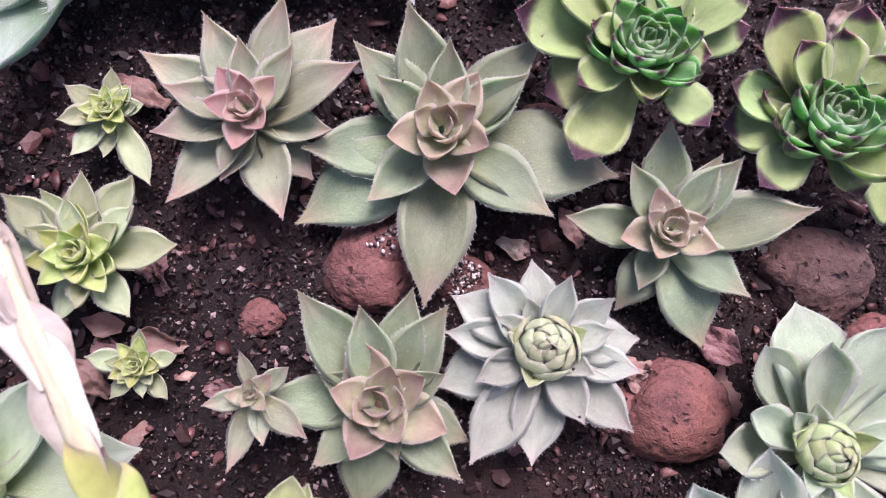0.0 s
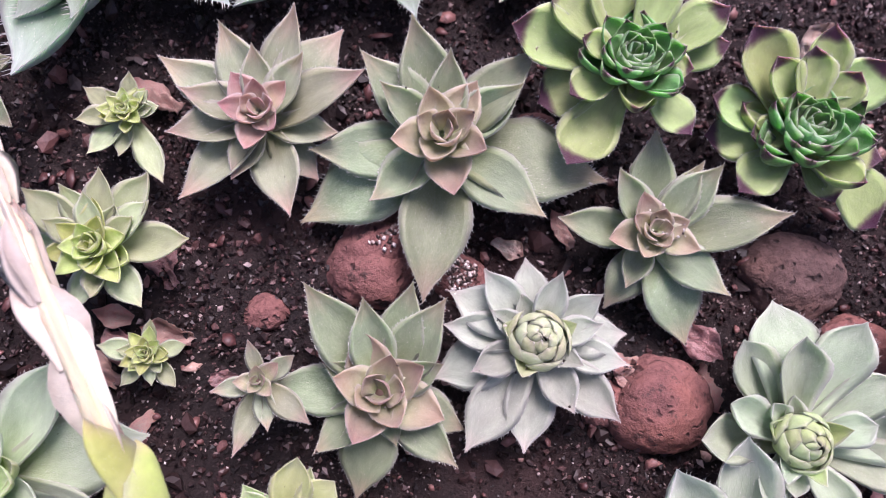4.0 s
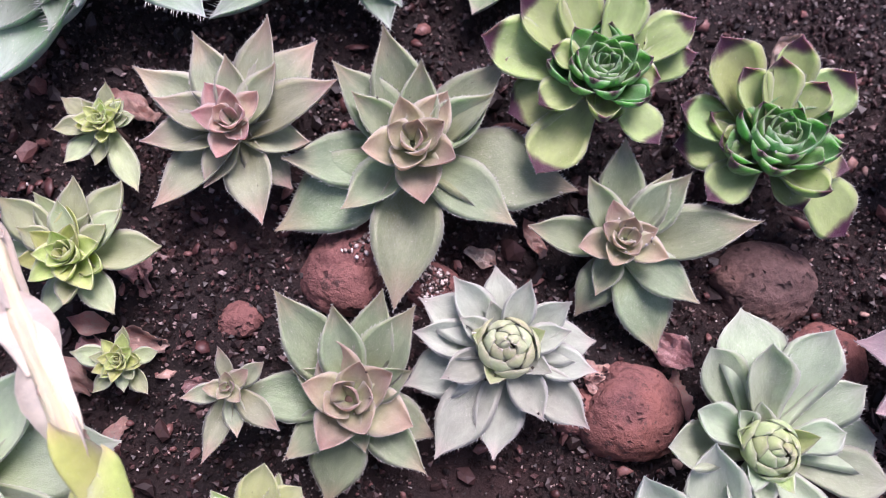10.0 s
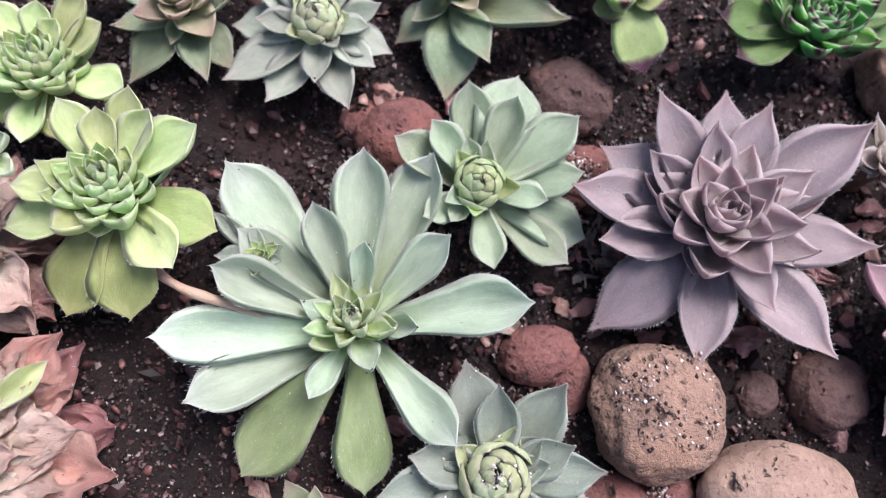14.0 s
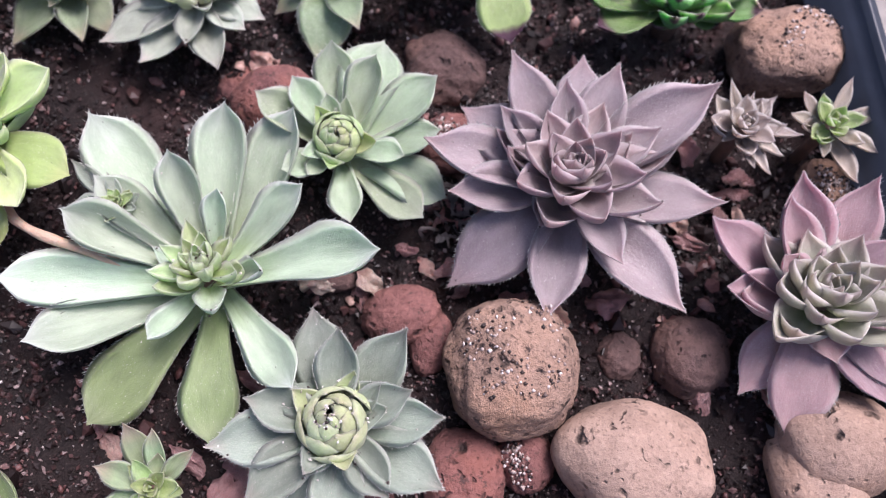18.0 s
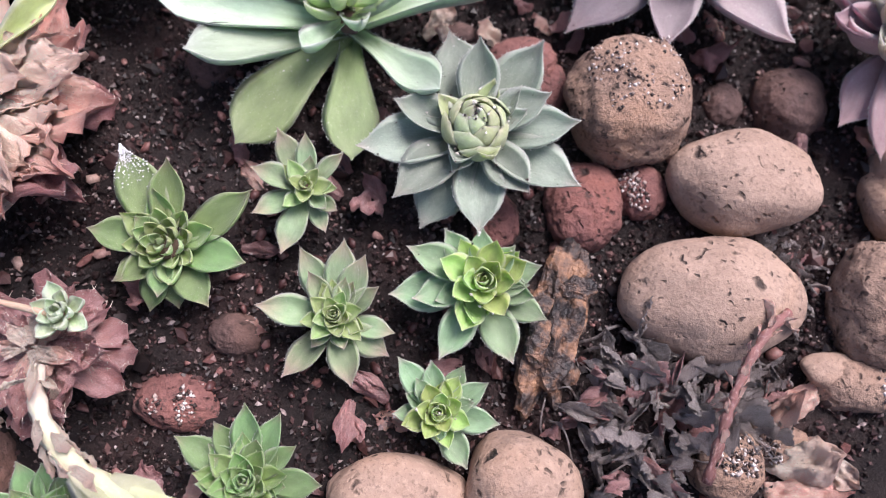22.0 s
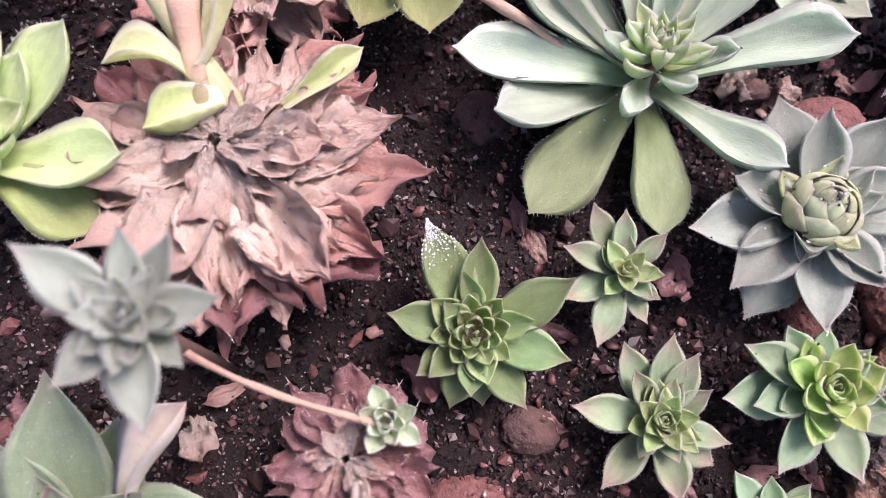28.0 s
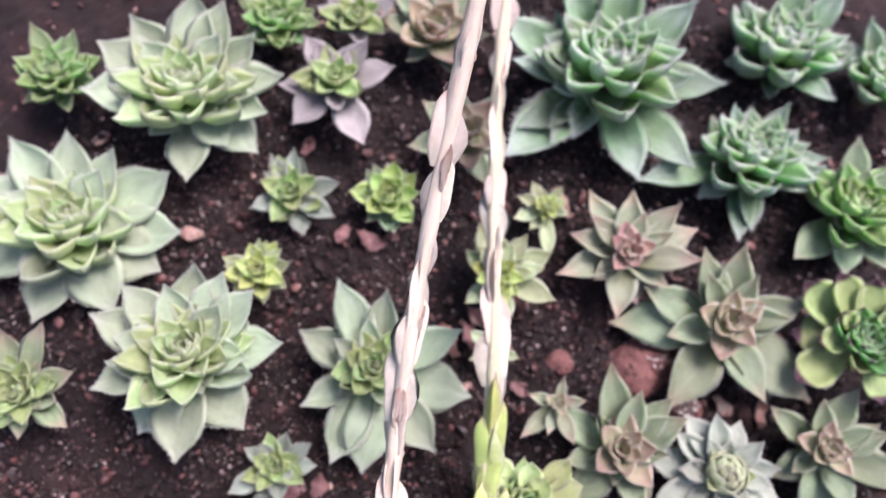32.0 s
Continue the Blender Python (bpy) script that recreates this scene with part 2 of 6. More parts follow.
def stem_material(name, low, high, streak):
    m, t, b = nodes_of(name)
    vec, rnd, tc = shifted(t, "UV", 5.0)
    sep = t.nodes.new("ShaderNodeSeparateXYZ")
    t.links.new(tc.outputs["UV"], sep.inputs[0])
    st = t.nodes.new("ShaderNodeMapping")
    st.inputs["Scale"].default_value = (6.0, 22.0, 1.0)
    t.links.new(vec, st.inputs[0])
    fib = noise_tex(t, st.outputs[0], 1.6, 6.0, 0.7)
    blot = noise_tex(t, st.outputs[0], 0.35, 4.0, 0.6)
    along = mathn(t, 'ADD', sep.outputs[1], mathn(t, 'MULTIPLY', mathn(t, 'SUBTRACT', blot, 0.5), 0.4))
    col = ramp(t, along, [(0.12, low), (0.5, high)])
    col = mixc(t, ramp(t, fib, [(0.5, 0.0), (0.72, 0.75)]), col, streak)
    t.links.new(col, b.inputs["Base Color"])
    b.inputs["Roughness"].default_value = 0.6
    b.inputs["Subsurface Weight"].default_value = 0.15
    b.inputs["Subsurface Scale"].default_value = 0.001
    bump(t, b, fib, 0.6, 0.0006)
    return m


M_CILIA = plain_material("leaf_hair", (0.70, 0.71, 0.66), 0.5)
M_SOIL = soil_material()
M_CRUMB = crumb_material("soil_crumbs", [(0.0, (0.006, 0.004, 0.004)), (0.5, (0.020, 0.0105, 0.0105)), (0.80, (0.050, 0.025, 0.0245)), (0.94, (0.14, 0.076, 0.072)), (1.0, (0.34, 0.28, 0.27))])
M_CLOD = crumb_material("soil_clods", [(0.0, (0.008, 0.005, 0.005)), (0.5, (0.024, 0.0125, 0.012)), (0.85, (0.085, 0.039, 0.036)), (1.0, (0.20, 0.088, 0.078))])
M_GRIT_GLINT = crumb_material("pale_grit", [(0.0, (0.12, 0.07, 0.062)), (0.55, (0.26, 0.19, 0.17)), (0.9, (0.44, 0.38, 0.36)), (1.0, (0.74, 0.70, 0.68))])
M_DUSTING = crumb_material("pebble_grains", [(0.0, (0.015, 0.009, 0.008)), (0.40, (0.045, 0.026, 0.022)), (0.52, (0.32, 0.24, 0.21)), (1.0, (0.84, 0.79, 0.77))])
M_FIBRE = plain_material("dry_fibre", (0.80, 0.68, 0.60), 0.7)
M_DUST = plain_material("white_crust", (0.8, 0.8, 0.8), 0.8)
M_STALK = plain_material("old_stalk", (0.16, 0.10, 0.075), 0.7)
M_RUNNER = stem_material("runner_skin", (0.42, 0.26, 0.19), (0.50, 0.36, 0.26), (0.6, 0.48, 0.37))
M_STEM_GREEN = stem_material("green_stem_skin", (0.47, 0.54, 0.25), (0.57, 0.54, 0.38), (0.48, 0.37, 0.26))
M_STEM_DRY = stem_material("dry_stem_skin", (0.52, 0.55, 0.30), (0.62, 0.55, 0.44), (0.50, 0.36, 0.28))
M_STUB = stem_material("stub_skin", (0.70, 0.60, 0.42), (0.62, 0.42, 0.30), (0.68, 0.52, 0.42))
M_STEM_FALLEN = stem_material("fallen_stem_skin", (0.66, 0.56, 0.47), (0.50, 0.56, 0.31), (0.68, 0.64, 0.50))
M_STEM_DEAD = stem_material("dead_stem_skin", (0.16, 0.065, 0.058), (0.24, 0.11, 0.10), (0.55, 0.38, 0.35))
M_DRY_TAN = dry_material("dry_leaf_tan", (0.95, 0.76, 0.60), (0.88, 0.58, 0.44), (0.76, 0.39, 0.30))
M_DRY_PINK = dry_material("dry_leaf_pink", (0.92, 0.56, 0.44), (0.78, 0.34, 0.265), (0.50, 0.15, 0.13))
M_DRY_RED = dry_material("dry_leaf_red", (0.62, 0.31, 0.29), (0.40, 0.14, 0.135), (0.30, 0.085, 0.09))
M_DRY_GREY = dry_material("dry_leaf_grey", (0.40, 0.33, 0.31), (0.15, 0.105, 0.098), (0.11, 0.08, 0.078))
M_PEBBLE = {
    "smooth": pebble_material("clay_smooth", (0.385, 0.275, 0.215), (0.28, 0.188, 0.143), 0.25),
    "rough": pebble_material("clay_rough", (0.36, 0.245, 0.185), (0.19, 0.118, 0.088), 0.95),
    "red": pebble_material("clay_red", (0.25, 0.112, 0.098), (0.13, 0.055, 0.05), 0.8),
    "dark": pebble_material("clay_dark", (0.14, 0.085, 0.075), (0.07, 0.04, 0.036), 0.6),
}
M_CHAR, t_, b_ = nodes_of("charred_wood")
v_, r_, c_ = shifted(t_, "Object", 0.1)
t_.links.new(ramp(t_, noise_tex(t_, v_, 160.0, 5.0, 0.7), [(0.40, (0.014, 0.012, 0.013)), (0.50, (0.06, 0.042, 0.036)), (0.58, (0.20, 0.11, 0.07)), (0.68, (0.38, 0.21, 0.12))]), b_.inputs["Base Color"])
bump(t_, b_, noise_tex(t_, v_, 500.0, 4.0), 1.0, 0.0015)
M_POT, t_, b_ = nodes_of("planter_plastic")
v_, r_, c_ = shifted(t_, "Object", 0.1)
t_.links.new(ramp(t_, noise_tex(t_, v_, 60.0, 5.0), [(0.3, (0.012, 0.016, 0.026)), (0.7, (0.035, 0.045, 0.065))]), b_.inputs["Base Color"])
b_.inputs["Roughness"].default_value = 0.45
M_PAVE, t_, b_ = nodes_of("terrace_stone")
v_, r_, c_ = shifted(t_, "Object", 0.1)
t_.links.new(ramp(t_, noise_tex(t_, v_, 30.0, 6.0), [(0.3, (0.16, 0.15, 0.14)), (0.7, (0.30, 0.28, 0.26))]), b_.inputs["Base Color"])
b_.inputs["Roughness"].default_value = 0.85

# ---- the bed: a planter turned against the axes, filled with soil ----
TURN = radians(30)
UX, UY = math.cos(TURN), math.sin(TURN)
U0, U1, V0, V1 = -0.34, 0.111, -0.31, 0.24


def to_uv(x, y):
    return x * UX + y * UY, -x * UY + y * UX


def from_uv(u, v):
    return u * UX - v * UY, u * UY + v * UX


def level(x, y):
    """The mean height of the soil."""
    return -0.0562 * x + 0.0476 * y + 0.0051


def ground(x, y):
    p = Vector((x, y, 0))
    h = level(x, y) - 0.0015
    h += 0.0030 * noise.noise(p * 38) + 0.0020 * noise.noise(p * 95) + 0.0010 * noise.noise(p * 260)
    return h + 0.0009 * noise.noise(p * 420) + 0.0006 * noise.noise(p * 800)


def mesh_of(name, verts, faces, mat, smooth=True):
    me = bpy.data.meshes.new(name)
    me.from_pydata(verts, [], faces)
    me.materials.append(mat)
    if smooth:
        me.polygons.foreach_set("use_smooth", [True] * len(me.polygons))
    me.update()
    return me


def part(name, data, parent, m=None, label=""):
    ob = new(name, data)
    ob.parent = parent
    if m is not None:
        ob.matrix_basis = m
    if label:
        ob["label"] = label
    return ob


STEP = 0.00125
NU, NV = int((U1 - U0) / STEP), int((V1 - V0) / STEP)
verts, faces = [], []
for j in range(NV + 1):
    for i in range(NU + 1):
        x, y = from_uv(U0 + (U1 - U0) * i / NU, V0 + (V1 - V0) * j / NV)
        verts.append((x, y, ground(x, y)))
for j in range(NV):
    for i in range(NU):
        a = j * (NU + 1) + i
        faces.append((a, a + 1, a + NU + 2, a + NU + 1))
verts_of_soil = verts
tagged(new("ground", mesh_of("ground", verts, faces, M_SOIL)), "dark crumbly reddish potting soil in the planter", "soil", kind="structure")


def box_bm(bm, lo, hi, m=None):
    made = bmesh.ops.create_cube(bm, size=1.0)["verts"]
    for v in made:
        v.co = Vector([lo[k] + (v.co[k] + 0.5) * (hi[k] - lo[k]) for k in range(3)])
        if m is not None:
            v.co = m @ v.co
    return made


planter = tagged(new("planter"), "dark blue-black plastic planter box with a rounded rim", "planter", kind="structure")
spin = pose(0, 0, 0, 0, 0, 30)
WALL = 0.006
for lo, hi in (((U1, V0, -0.13), (U1 + WALL, V1, 0.012)), ((U0 - WALL, V0, -0.13), (U0, V1, 0.032)),
               ((U0 - WALL, V1, -0.13), (U1 + WALL, V1 + WALL, 0.028)), ((U0 - WALL, V0 - WALL, -0.13), (U1 + WALL, V0, 0.014))):
    bm = bmesh.new()
    box_bm(bm, lo, hi, spin)
    bmesh.ops.bevel(bm, geom=bm.edges[:], offset=0.0025, segments=3, affect='EDGES')
    me = bpy.data.meshes.new("planter_wall")
    bm.to_mesh(me)
    bm.free()
    me.materials.append(M_POT)
    me.polygons.foreach_set("use_smooth", [True] * len(me.polygons))
    part("planter_wall", me, planter)
bm = bmesh.new()
box_bm(bm, (-6, -6, -0.20), (6, 6, -0.13))
me = bpy.data.meshes.new("terrace")
bm.to_mesh(me)
bm.free()
me.materials.append(M_PAVE)
tagged(new("terrace", me), "plain grey stone terrace under the planter", "terrace", kind="structure")

# ---- leaves ----
LEAN, SLIM = 14.0, 0.88
# degrees by which the heart of a kind leans towards the light
NOD = {"big": 22, "lime": 16, "purple": 12, "mauve": 20, "tipped": 12, "tipped_dark": 12, "pale_big": 20, "frosty": 20, "leafy": 10, "leafy_lime": 12, "jade": 10,
       "rosy": 3, "pink": -6, "ashen": -6, "green": -14, "dusty": 4, "pearl": -6, "bright": -5, "sage": -4, "sage_big": 12}
PROFILES = {
    "acum": ((0, .42), (.1, .53), (.25, .78), (.40, .98), (.51, 1.0), (.64, .86), (.76, .58), (.86, .29), (.93, .12), (1, .0)),
    "ovate": ((0, .42), (.12, .53), (.3, .77), (.46, .96), (.57, 1.0), (.69, .90), (.79, .65), (.86, .38), (.92, .17), (1, .0)),
    "obov": ((0, .40), (.12, .44), (.3, .58), (.5, .82), (.66, 1.0), (.77, .97), (.86, .74), (.925, .38), (.965, .12), (1, .0)),
    "spat": ((0, .36), (.15, .40), (.35, .56), (.55, .80), (.70, 1.0), (.81, .97), (.89, .72), (.945, .34), (.975, .10), (1, .0)),
    "lance": ((0, .55), (.15, .80), (.35, 1.0), (.5, .95), (.65, .76), (.8, .46), (.9, .20), (.96, .07), (1, .0)),
    "tri": ((0, .85), (.15, .95), (.35, 1.0), (.5, .92), (.65, .72), (.8, .44), (.9, .20), (.96, .07), (1, .0)),
}


def width_at(profile, s):
    pts = PROFILES[profile]
    for (a, wa), (b, wb) in zip(pts[:-1], pts[1:]):
        if s <= b:
            k = (s - a) / (b - a)
            return wa + (wb - wa) * k
    return 0.0


LEAVES = {}


def leaf_mesh(profile, bend, cup, mat, hairs=True, fat=0.075, variant=0, rows=15):
    """A leaf from the origin along x, one long, one wide at its widest, its upper face to z; bend sags it between its ends."""
    key = (profile, bend, cup, mat.name, hairs, fat, variant, rows)
    if key in LEAVES:
        return LEAVES[key]
    rng = random.Random(str(key[:3]) + str(variant))
    ns, nv = rows, 8 if rows > 12 else 6
    wave, phase, side = rng.uniform(0.006, 0.02), rng.uniform(0, 6), rng.uniform(-0.03, 0.03)
    verts, uvs, faces, mats = [], [], [], []
    top, low = [], []
    for i in range(ns + 1):
        s = 1 - (1 - i / ns) ** 1.35
        w = width_at(profile, s) * 0.5
        w = max(w, 0.003)
        thick = fat * (0.55 + 0.9 * s) * (1 - s ** 5) + 0.004
        zc = -4 * bend * s * (1 - s) + wave * math.sin(phase + s * 5) + 0.035 * max(0.0, s - 0.86) / 0.14
        r1, r2 = [], []
        for j in range(nv + 1):
            v = -1 + 2 * j / nv
            y = v * w + side * s * s * 2
            z = zc + cup * v * v * (w * 2) ** 1.0
            z += 0.016 * math.sin(phase + 7 * s + 2 * v) * w * 2 - 0.009 * math.exp(-(v / 0.3) ** 2) * (1 - s)
            r1.append(len(verts))
            verts.append((s, y, z))
            uvs.append((0.5 + 0.5 * v, s))
            if abs(v) < 0.999:
                r2.append(len(verts))
                verts.append((s, y, z - thick * (1 - v * v) ** 0.7 - 0.002))
                uvs.append((0.5 + 0.42 * v, s))
            else:
                r2.append(r1[-1])
        top.append(r1)
        low.append(r2)
    for i in range(ns):
        for j in range(nv):
            faces.append((top[i][j], top[i + 1][j], top[i + 1][j + 1], top[i][j + 1]))
            faces.append((low[i][j], low[i][j + 1], low[i + 1][j + 1], low[i + 1][j]))
    body = len(faces)
    hair_count = 64 if rows > 12 else 30
    if hairs:
        for end in (0, nv):
            sgn = -1 if end == 0 else 1
            for k in range(hair_count):
                s = 0.12 + 0.87 * (k + rng.random() * 0.9) / hair_count
                fi = min(ns - 1, int((1 - (1 - s) ** (1 / 1.35)) * ns))
                a, b = Vector(verts[top[fi][end]]), Vector(verts[top[fi + 1][end]])
                q = a.lerp(b, rng.random())
                out = Vector((0.6 + 0.3 * rng.random(), sgn, 0.25 + 0.5 * rng.random())).normalized() * rng.uniform(0.016, 0.042) * float(hairs)
                along = (b - a).normalized() * 0.0032
                n = len(verts)
                verts += [tuple(q - along), tuple(q + along), tuple(q + out), tuple(q + Vector((0, 0, 0.0028)))]
                uvs += [(0.5, 0.5)] * 4
                faces += [(n, n + 1, n + 2), (n, n + 2, n + 3)]
    me = bpy.data.meshes.new("leaf")
    me.from_pydata(verts, [], faces)
    me.materials.append(mat)
    me.materials.append(M_CILIA)
    me.polygons.foreach_set("use_smooth", [True] * len(faces))
    me.polygons.foreach_set("material_index", [0] * body + [1] * (len(faces) - body))
    uv = me.uv_layers.new(name="uv")
    flat = []
    for lp in me.loops:
        flat.extend(uvs[lp.vertex_index])
    uv.data.foreach_set("uv", flat)
    me.update()
    LEAVES[key] = me
    return me


def leaf_pose(az, r0, z0, r1, z1, width, twist=0.0, center=(0, 0)):
    """The pose of a leaf from radius r0 at height z0 to radius r1 at height z1, in the direction az (degrees)."""
    a = radians(az)
    rad = Vector((math.cos(a), math.sin(a), 0))
    tan = Vector((-math.sin(a), math.cos(a), 0))
    base = rad * r0 + Vector((center[0], center[1], z0))
    tip = rad * r1 + Vector((center[0], center[1], z1))
    x = tip - base
    length = x.length
    x.normalize()
    up = x.cross(tan)
    m = Matrix((x, tan, up)).transposed().to_4x4()
    m = Matrix.Translation(base) @ m @ pose(0, 0, 0, twist, 0, 0)
    return m @ Matrix.Diagonal((length, width, length, 1))


def kinds():
    """Kinds of rosette: leaf outline, width to length, materials, heart and words for it."""
    lm = leaf_material
    k = {}

    def add(name, label, outline, wr, outer, inner, heart=16, hairs=True, inner_outline="tri", fat=0.075, style="fan", old=None):
        k[name] = dict(label=label, outline=outline, wr=wr, outer=outer, inner=inner, heart=heart, hairs=hairs,
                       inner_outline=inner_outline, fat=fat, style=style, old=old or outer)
    sage_rosy = lm("leaf_sage", (0.24, 0.285, 0.12), (0.205, 0.265, 0.165), (0.29, 0.22, 0.16), (0.52, 0.54, 0.45), dust=0.45, tip_from=0.7)
    sage_pink = lm("leaf_sage_pink", (0.30, 0.32, 0.16), (0.28, 0.32, 0.22), (0.40, 0.26, 0.22), (0.56, 0.52, 0.45), dust=0.4, tip_from=0.65)
    rosy_heart = lm("leaf_rosy_heart", (0.27, 0.32, 0.16), (0.30, 0.265, 0.19), (0.36, 0.23, 0.20), (0.54, 0.44, 0.37), 0.45, 0.5, 0.35)
    pink_heart = lm("leaf_pink_heart", (0.34, 0.32, 0.21), (0.40, 0.28, 0.24), (0.44, 0.24, 0.23), (0.62, 0.47, 0.42), 0.5, 0.5, 0.35)
    add("rosy", "sage-green pointed succulent rosette with a rosy-brown heart", "acum", 0.52, sage_rosy, rosy_heart, 12, style="whorl")
    add("rosy_small", "small sage and pink pointed succulent rosette", "acum", 0.5, sage_pink, rosy_heart, 8, style="whorl")
    add("pink", "pale sage succulent rosette with a dusky pink heart", "acum", 0.52, sage_pink, pink_heart, 12, style="whorl")
    tip_out = lm("leaf_green_purple_tip", (0.56, 0.60, 0.36), (0.34, 0.45, 0.21), (0.055, 0.014, 0.035), (0.50, 0.58, 0.40), 0.83, 0.3, 0.12, 0.4, 0.2, 0.90)
    tip_in = lm("leaf_deep_green_tip", (0.15, 0.29, 0.08), (0.115, 0.25, 0.095), (0.055, 0.016, 0.035), (0.34, 0.48, 0.30), 0.84, 0.5, 0.15, 0.36, 0.2, 0.90)
    add("tipped", "glossy green succulent rosette with dark purple leaf tips", "obov", 0.56, tip_out, tip_in, 28, True, "ovate", 0.10, "rose")
    tip_dark = lm("leaf_dark_purple_rim", (0.22, 0.34, 0.12), (0.13, 0.235, 0.085), (0.05, 0.014, 0.03), (0.30, 0.30, 0.24), 0.84, 0.5, 0.15, 0.36, 0.2, 0.92)
    add("tipped_dark", "deep green succulent rosette with purple-rimmed curled leaves", "obov", 0.56, tip_dark, tip_in, 28, True, "ovate", 0.10, "rose")
    lime_s = lm("leaf_pale_lime", (0.40, 0.46, 0.24), (0.38, 0.45, 0.28), (0.44, 0.42, 0.26), (0.6, 0.64, 0.5), dust=0.35)
    lime_si = lm("leaf_lime_heart", (0.40, 0.52, 0.18), (0.48, 0.58, 0.25), (0.46, 0.48, 0.24), (0.58, 0.64, 0.4), dust=0.15)
    add("lime_small", "small pale lime-green succulent rosette with pointed leaves", "ovate", 0.52, lime_s, lime_si, 18)
    big_heart = lm("leaf_pearl_heart", (0.36, 0.46, 0.20), (0.38, 0.48, 0.24), (0.46, 0.50, 0.32), (0.60, 0.66, 0.48), dust=0.15)
    white_o = lm("leaf_silver", (0.32, 0.36, 0.26), (0.33, 0.375, 0.31), (0.38, 0.33, 0.30), (0.62, 0.64, 0.58), dust=0.55)
    white_i = lm("leaf_cream_heart", (0.40, 0.48, 0.26), (0.46, 0.54, 0.32), (0.52, 0.52, 0.36), (0.62, 0.66, 0.5), dust=0.15)
    add("white", "silvery sage succulent rosette with a closed pale green heart", "ovate", 0.50, white_o, white_i, 19, True, "tri", 0.06, "bud")
    pearl_o = lm("leaf_pearl_green", (0.34, 0.42, 0.24), (0.33, 0.41, 0.29), (0.38, 0.42, 0.34), (0.58, 0.62, 0.52), dust=0.4)
    add("pearl", "pale green succulent rosette with a closed round heart", "obov", 0.48, pearl_o, big_heart, 18, True, "tri", 0.06, "bud")
    big_o = lm("leaf_blue_green", (0.32, 0.43, 0.21), (0.40, 0.495, 0.38), (0.49, 0.55, 0.49), (0.68, 0.72, 0.66), dust=0.4)
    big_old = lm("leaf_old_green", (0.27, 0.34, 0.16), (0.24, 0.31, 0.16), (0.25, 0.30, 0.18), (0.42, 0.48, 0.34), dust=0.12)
    big_i = lm("leaf_fresh_heart", (0.42, 0.53, 0.24), (0.46, 0.57, 0.34), (0.54, 0.61, 0.44), (0.58, 0.66, 0.44), dust=0.15)
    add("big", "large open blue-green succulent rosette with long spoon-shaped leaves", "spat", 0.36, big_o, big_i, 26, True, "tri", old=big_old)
    lime_o = lm("leaf_lime", (0.53, 0.60, 0.27), (0.51, 0.605, 0.32), (0.55, 0.61, 0.40), (0.64, 0.69, 0.49), dust=0.3, rough=0.45)
    lime_old = lm("leaf_old_lime", (0.40, 0.44, 0.19), (0.32, 0.39, 0.17), (0.36, 0.38, 0.19), (0.5, 0.54, 0.3), dust=0.1, rough=0.45)
    lime_i = lm("leaf_green_dome", (0.38, 0.56, 0.22), (0.46, 0.60, 0.32), (0.58, 0.65, 0.42), (0.60, 0.68, 0.46), dust=0.12, rough=0.45)
    add("lime", "bright lime-green succulent rosette with a dense green dome", "obov", 0.52, lime_o, lime_i, 38, True, "acum", 0.10, "dome", lime_old)
    purp_o = lm("leaf_purple_grey", (0.35, 0.26, 0.27), (0.30, 0.245, 0.265), (0.34, 0.235, 0.24), (0.48, 0.41, 0.42), dust=0.45)
    purp_i = lm("leaf_purple_heart", (0.34, 0.29, 0.27), (0.33, 0.265, 0.275), (0.37, 0.25, 0.25), (0.50, 0.40, 0.41), 0.7, 0.4, 0.25)
    add("purple", "purple-grey succulent rosette with stacked pointed leaves", "ovate", 0.46, purp_o, purp_i, 24, True, "tri")
    mauve_i = lm("leaf_mauve_heart", (0.38, 0.44, 0.28), (0.37, 0.37, 0.31), (0.37, 0.28, 0.27), (0.56, 0.48, 0.46), 0.6, 0.6, 0.2)
    mauve_o = lm("leaf_mauve", (0.39, 0.265, 0.285), (0.37, 0.252, 0.275), (0.375, 0.24, 0.26), (0.56, 0.44, 0.46), dust=0.4)
    add("mauve", "mauve succulent rosette with a grey-green heart", "ovate", 0.48, mauve_o, mauve_i, 28, True, "tri")
    dusty_o = lm("leaf_dusty_sage", (0.24, 0.29, 0.20), (0.25, 0.30, 0.25), (0.27, 0.24, 0.22), (0.48, 0.50, 0.44), dust=0.5, spread=0.24)
    add("dusty", "dusty sage succulent rosette with a closed pale heart and grit", "ovate", 0.54, dusty_o, white_i, 18, True, "tri", 0.06, "bud")
    sage_o = lm("leaf_soft_sage", (0.30, 0.38, 0.20), (0.27, 0.36, 0.22), (0.37, 0.26, 0.22), (0.52, 0.54, 0.44), dust=0.35, tip_from=0.62)
    sage_i = lm("leaf_soft_heart", (0.28, 0.40, 0.15), (0.33, 0.43, 0.21), (0.38, 0.38, 0.22), (0.54, 0.58, 0.4), dust=0.15)
    add("sage", "small sage-green succulent rosette", "ovate", 0.48, sage_o, sage_i, 20)
    add("sage_small", "small half-withered sage-green succulent rosette", "ovate", 0.46, sage_o, sage_i, 9, True)
    add("sage_small2", "small grey-green succulent rosette", "ovate", 0.5, dusty_o, sage_i, 14)
    pale_o = lm("leaf_pale_green", (0.34, 0.43, 0.23), (0.36, 0.445, 0.315), (0.42, 0.46, 0.39), (0.56, 0.60, 0.52), dust=0.4)
    add("sage_big", "wide sage-green succulent rosette with broad leaves", "ovate", 0.5, pale_o, sage_i, 20, True, "ovate")
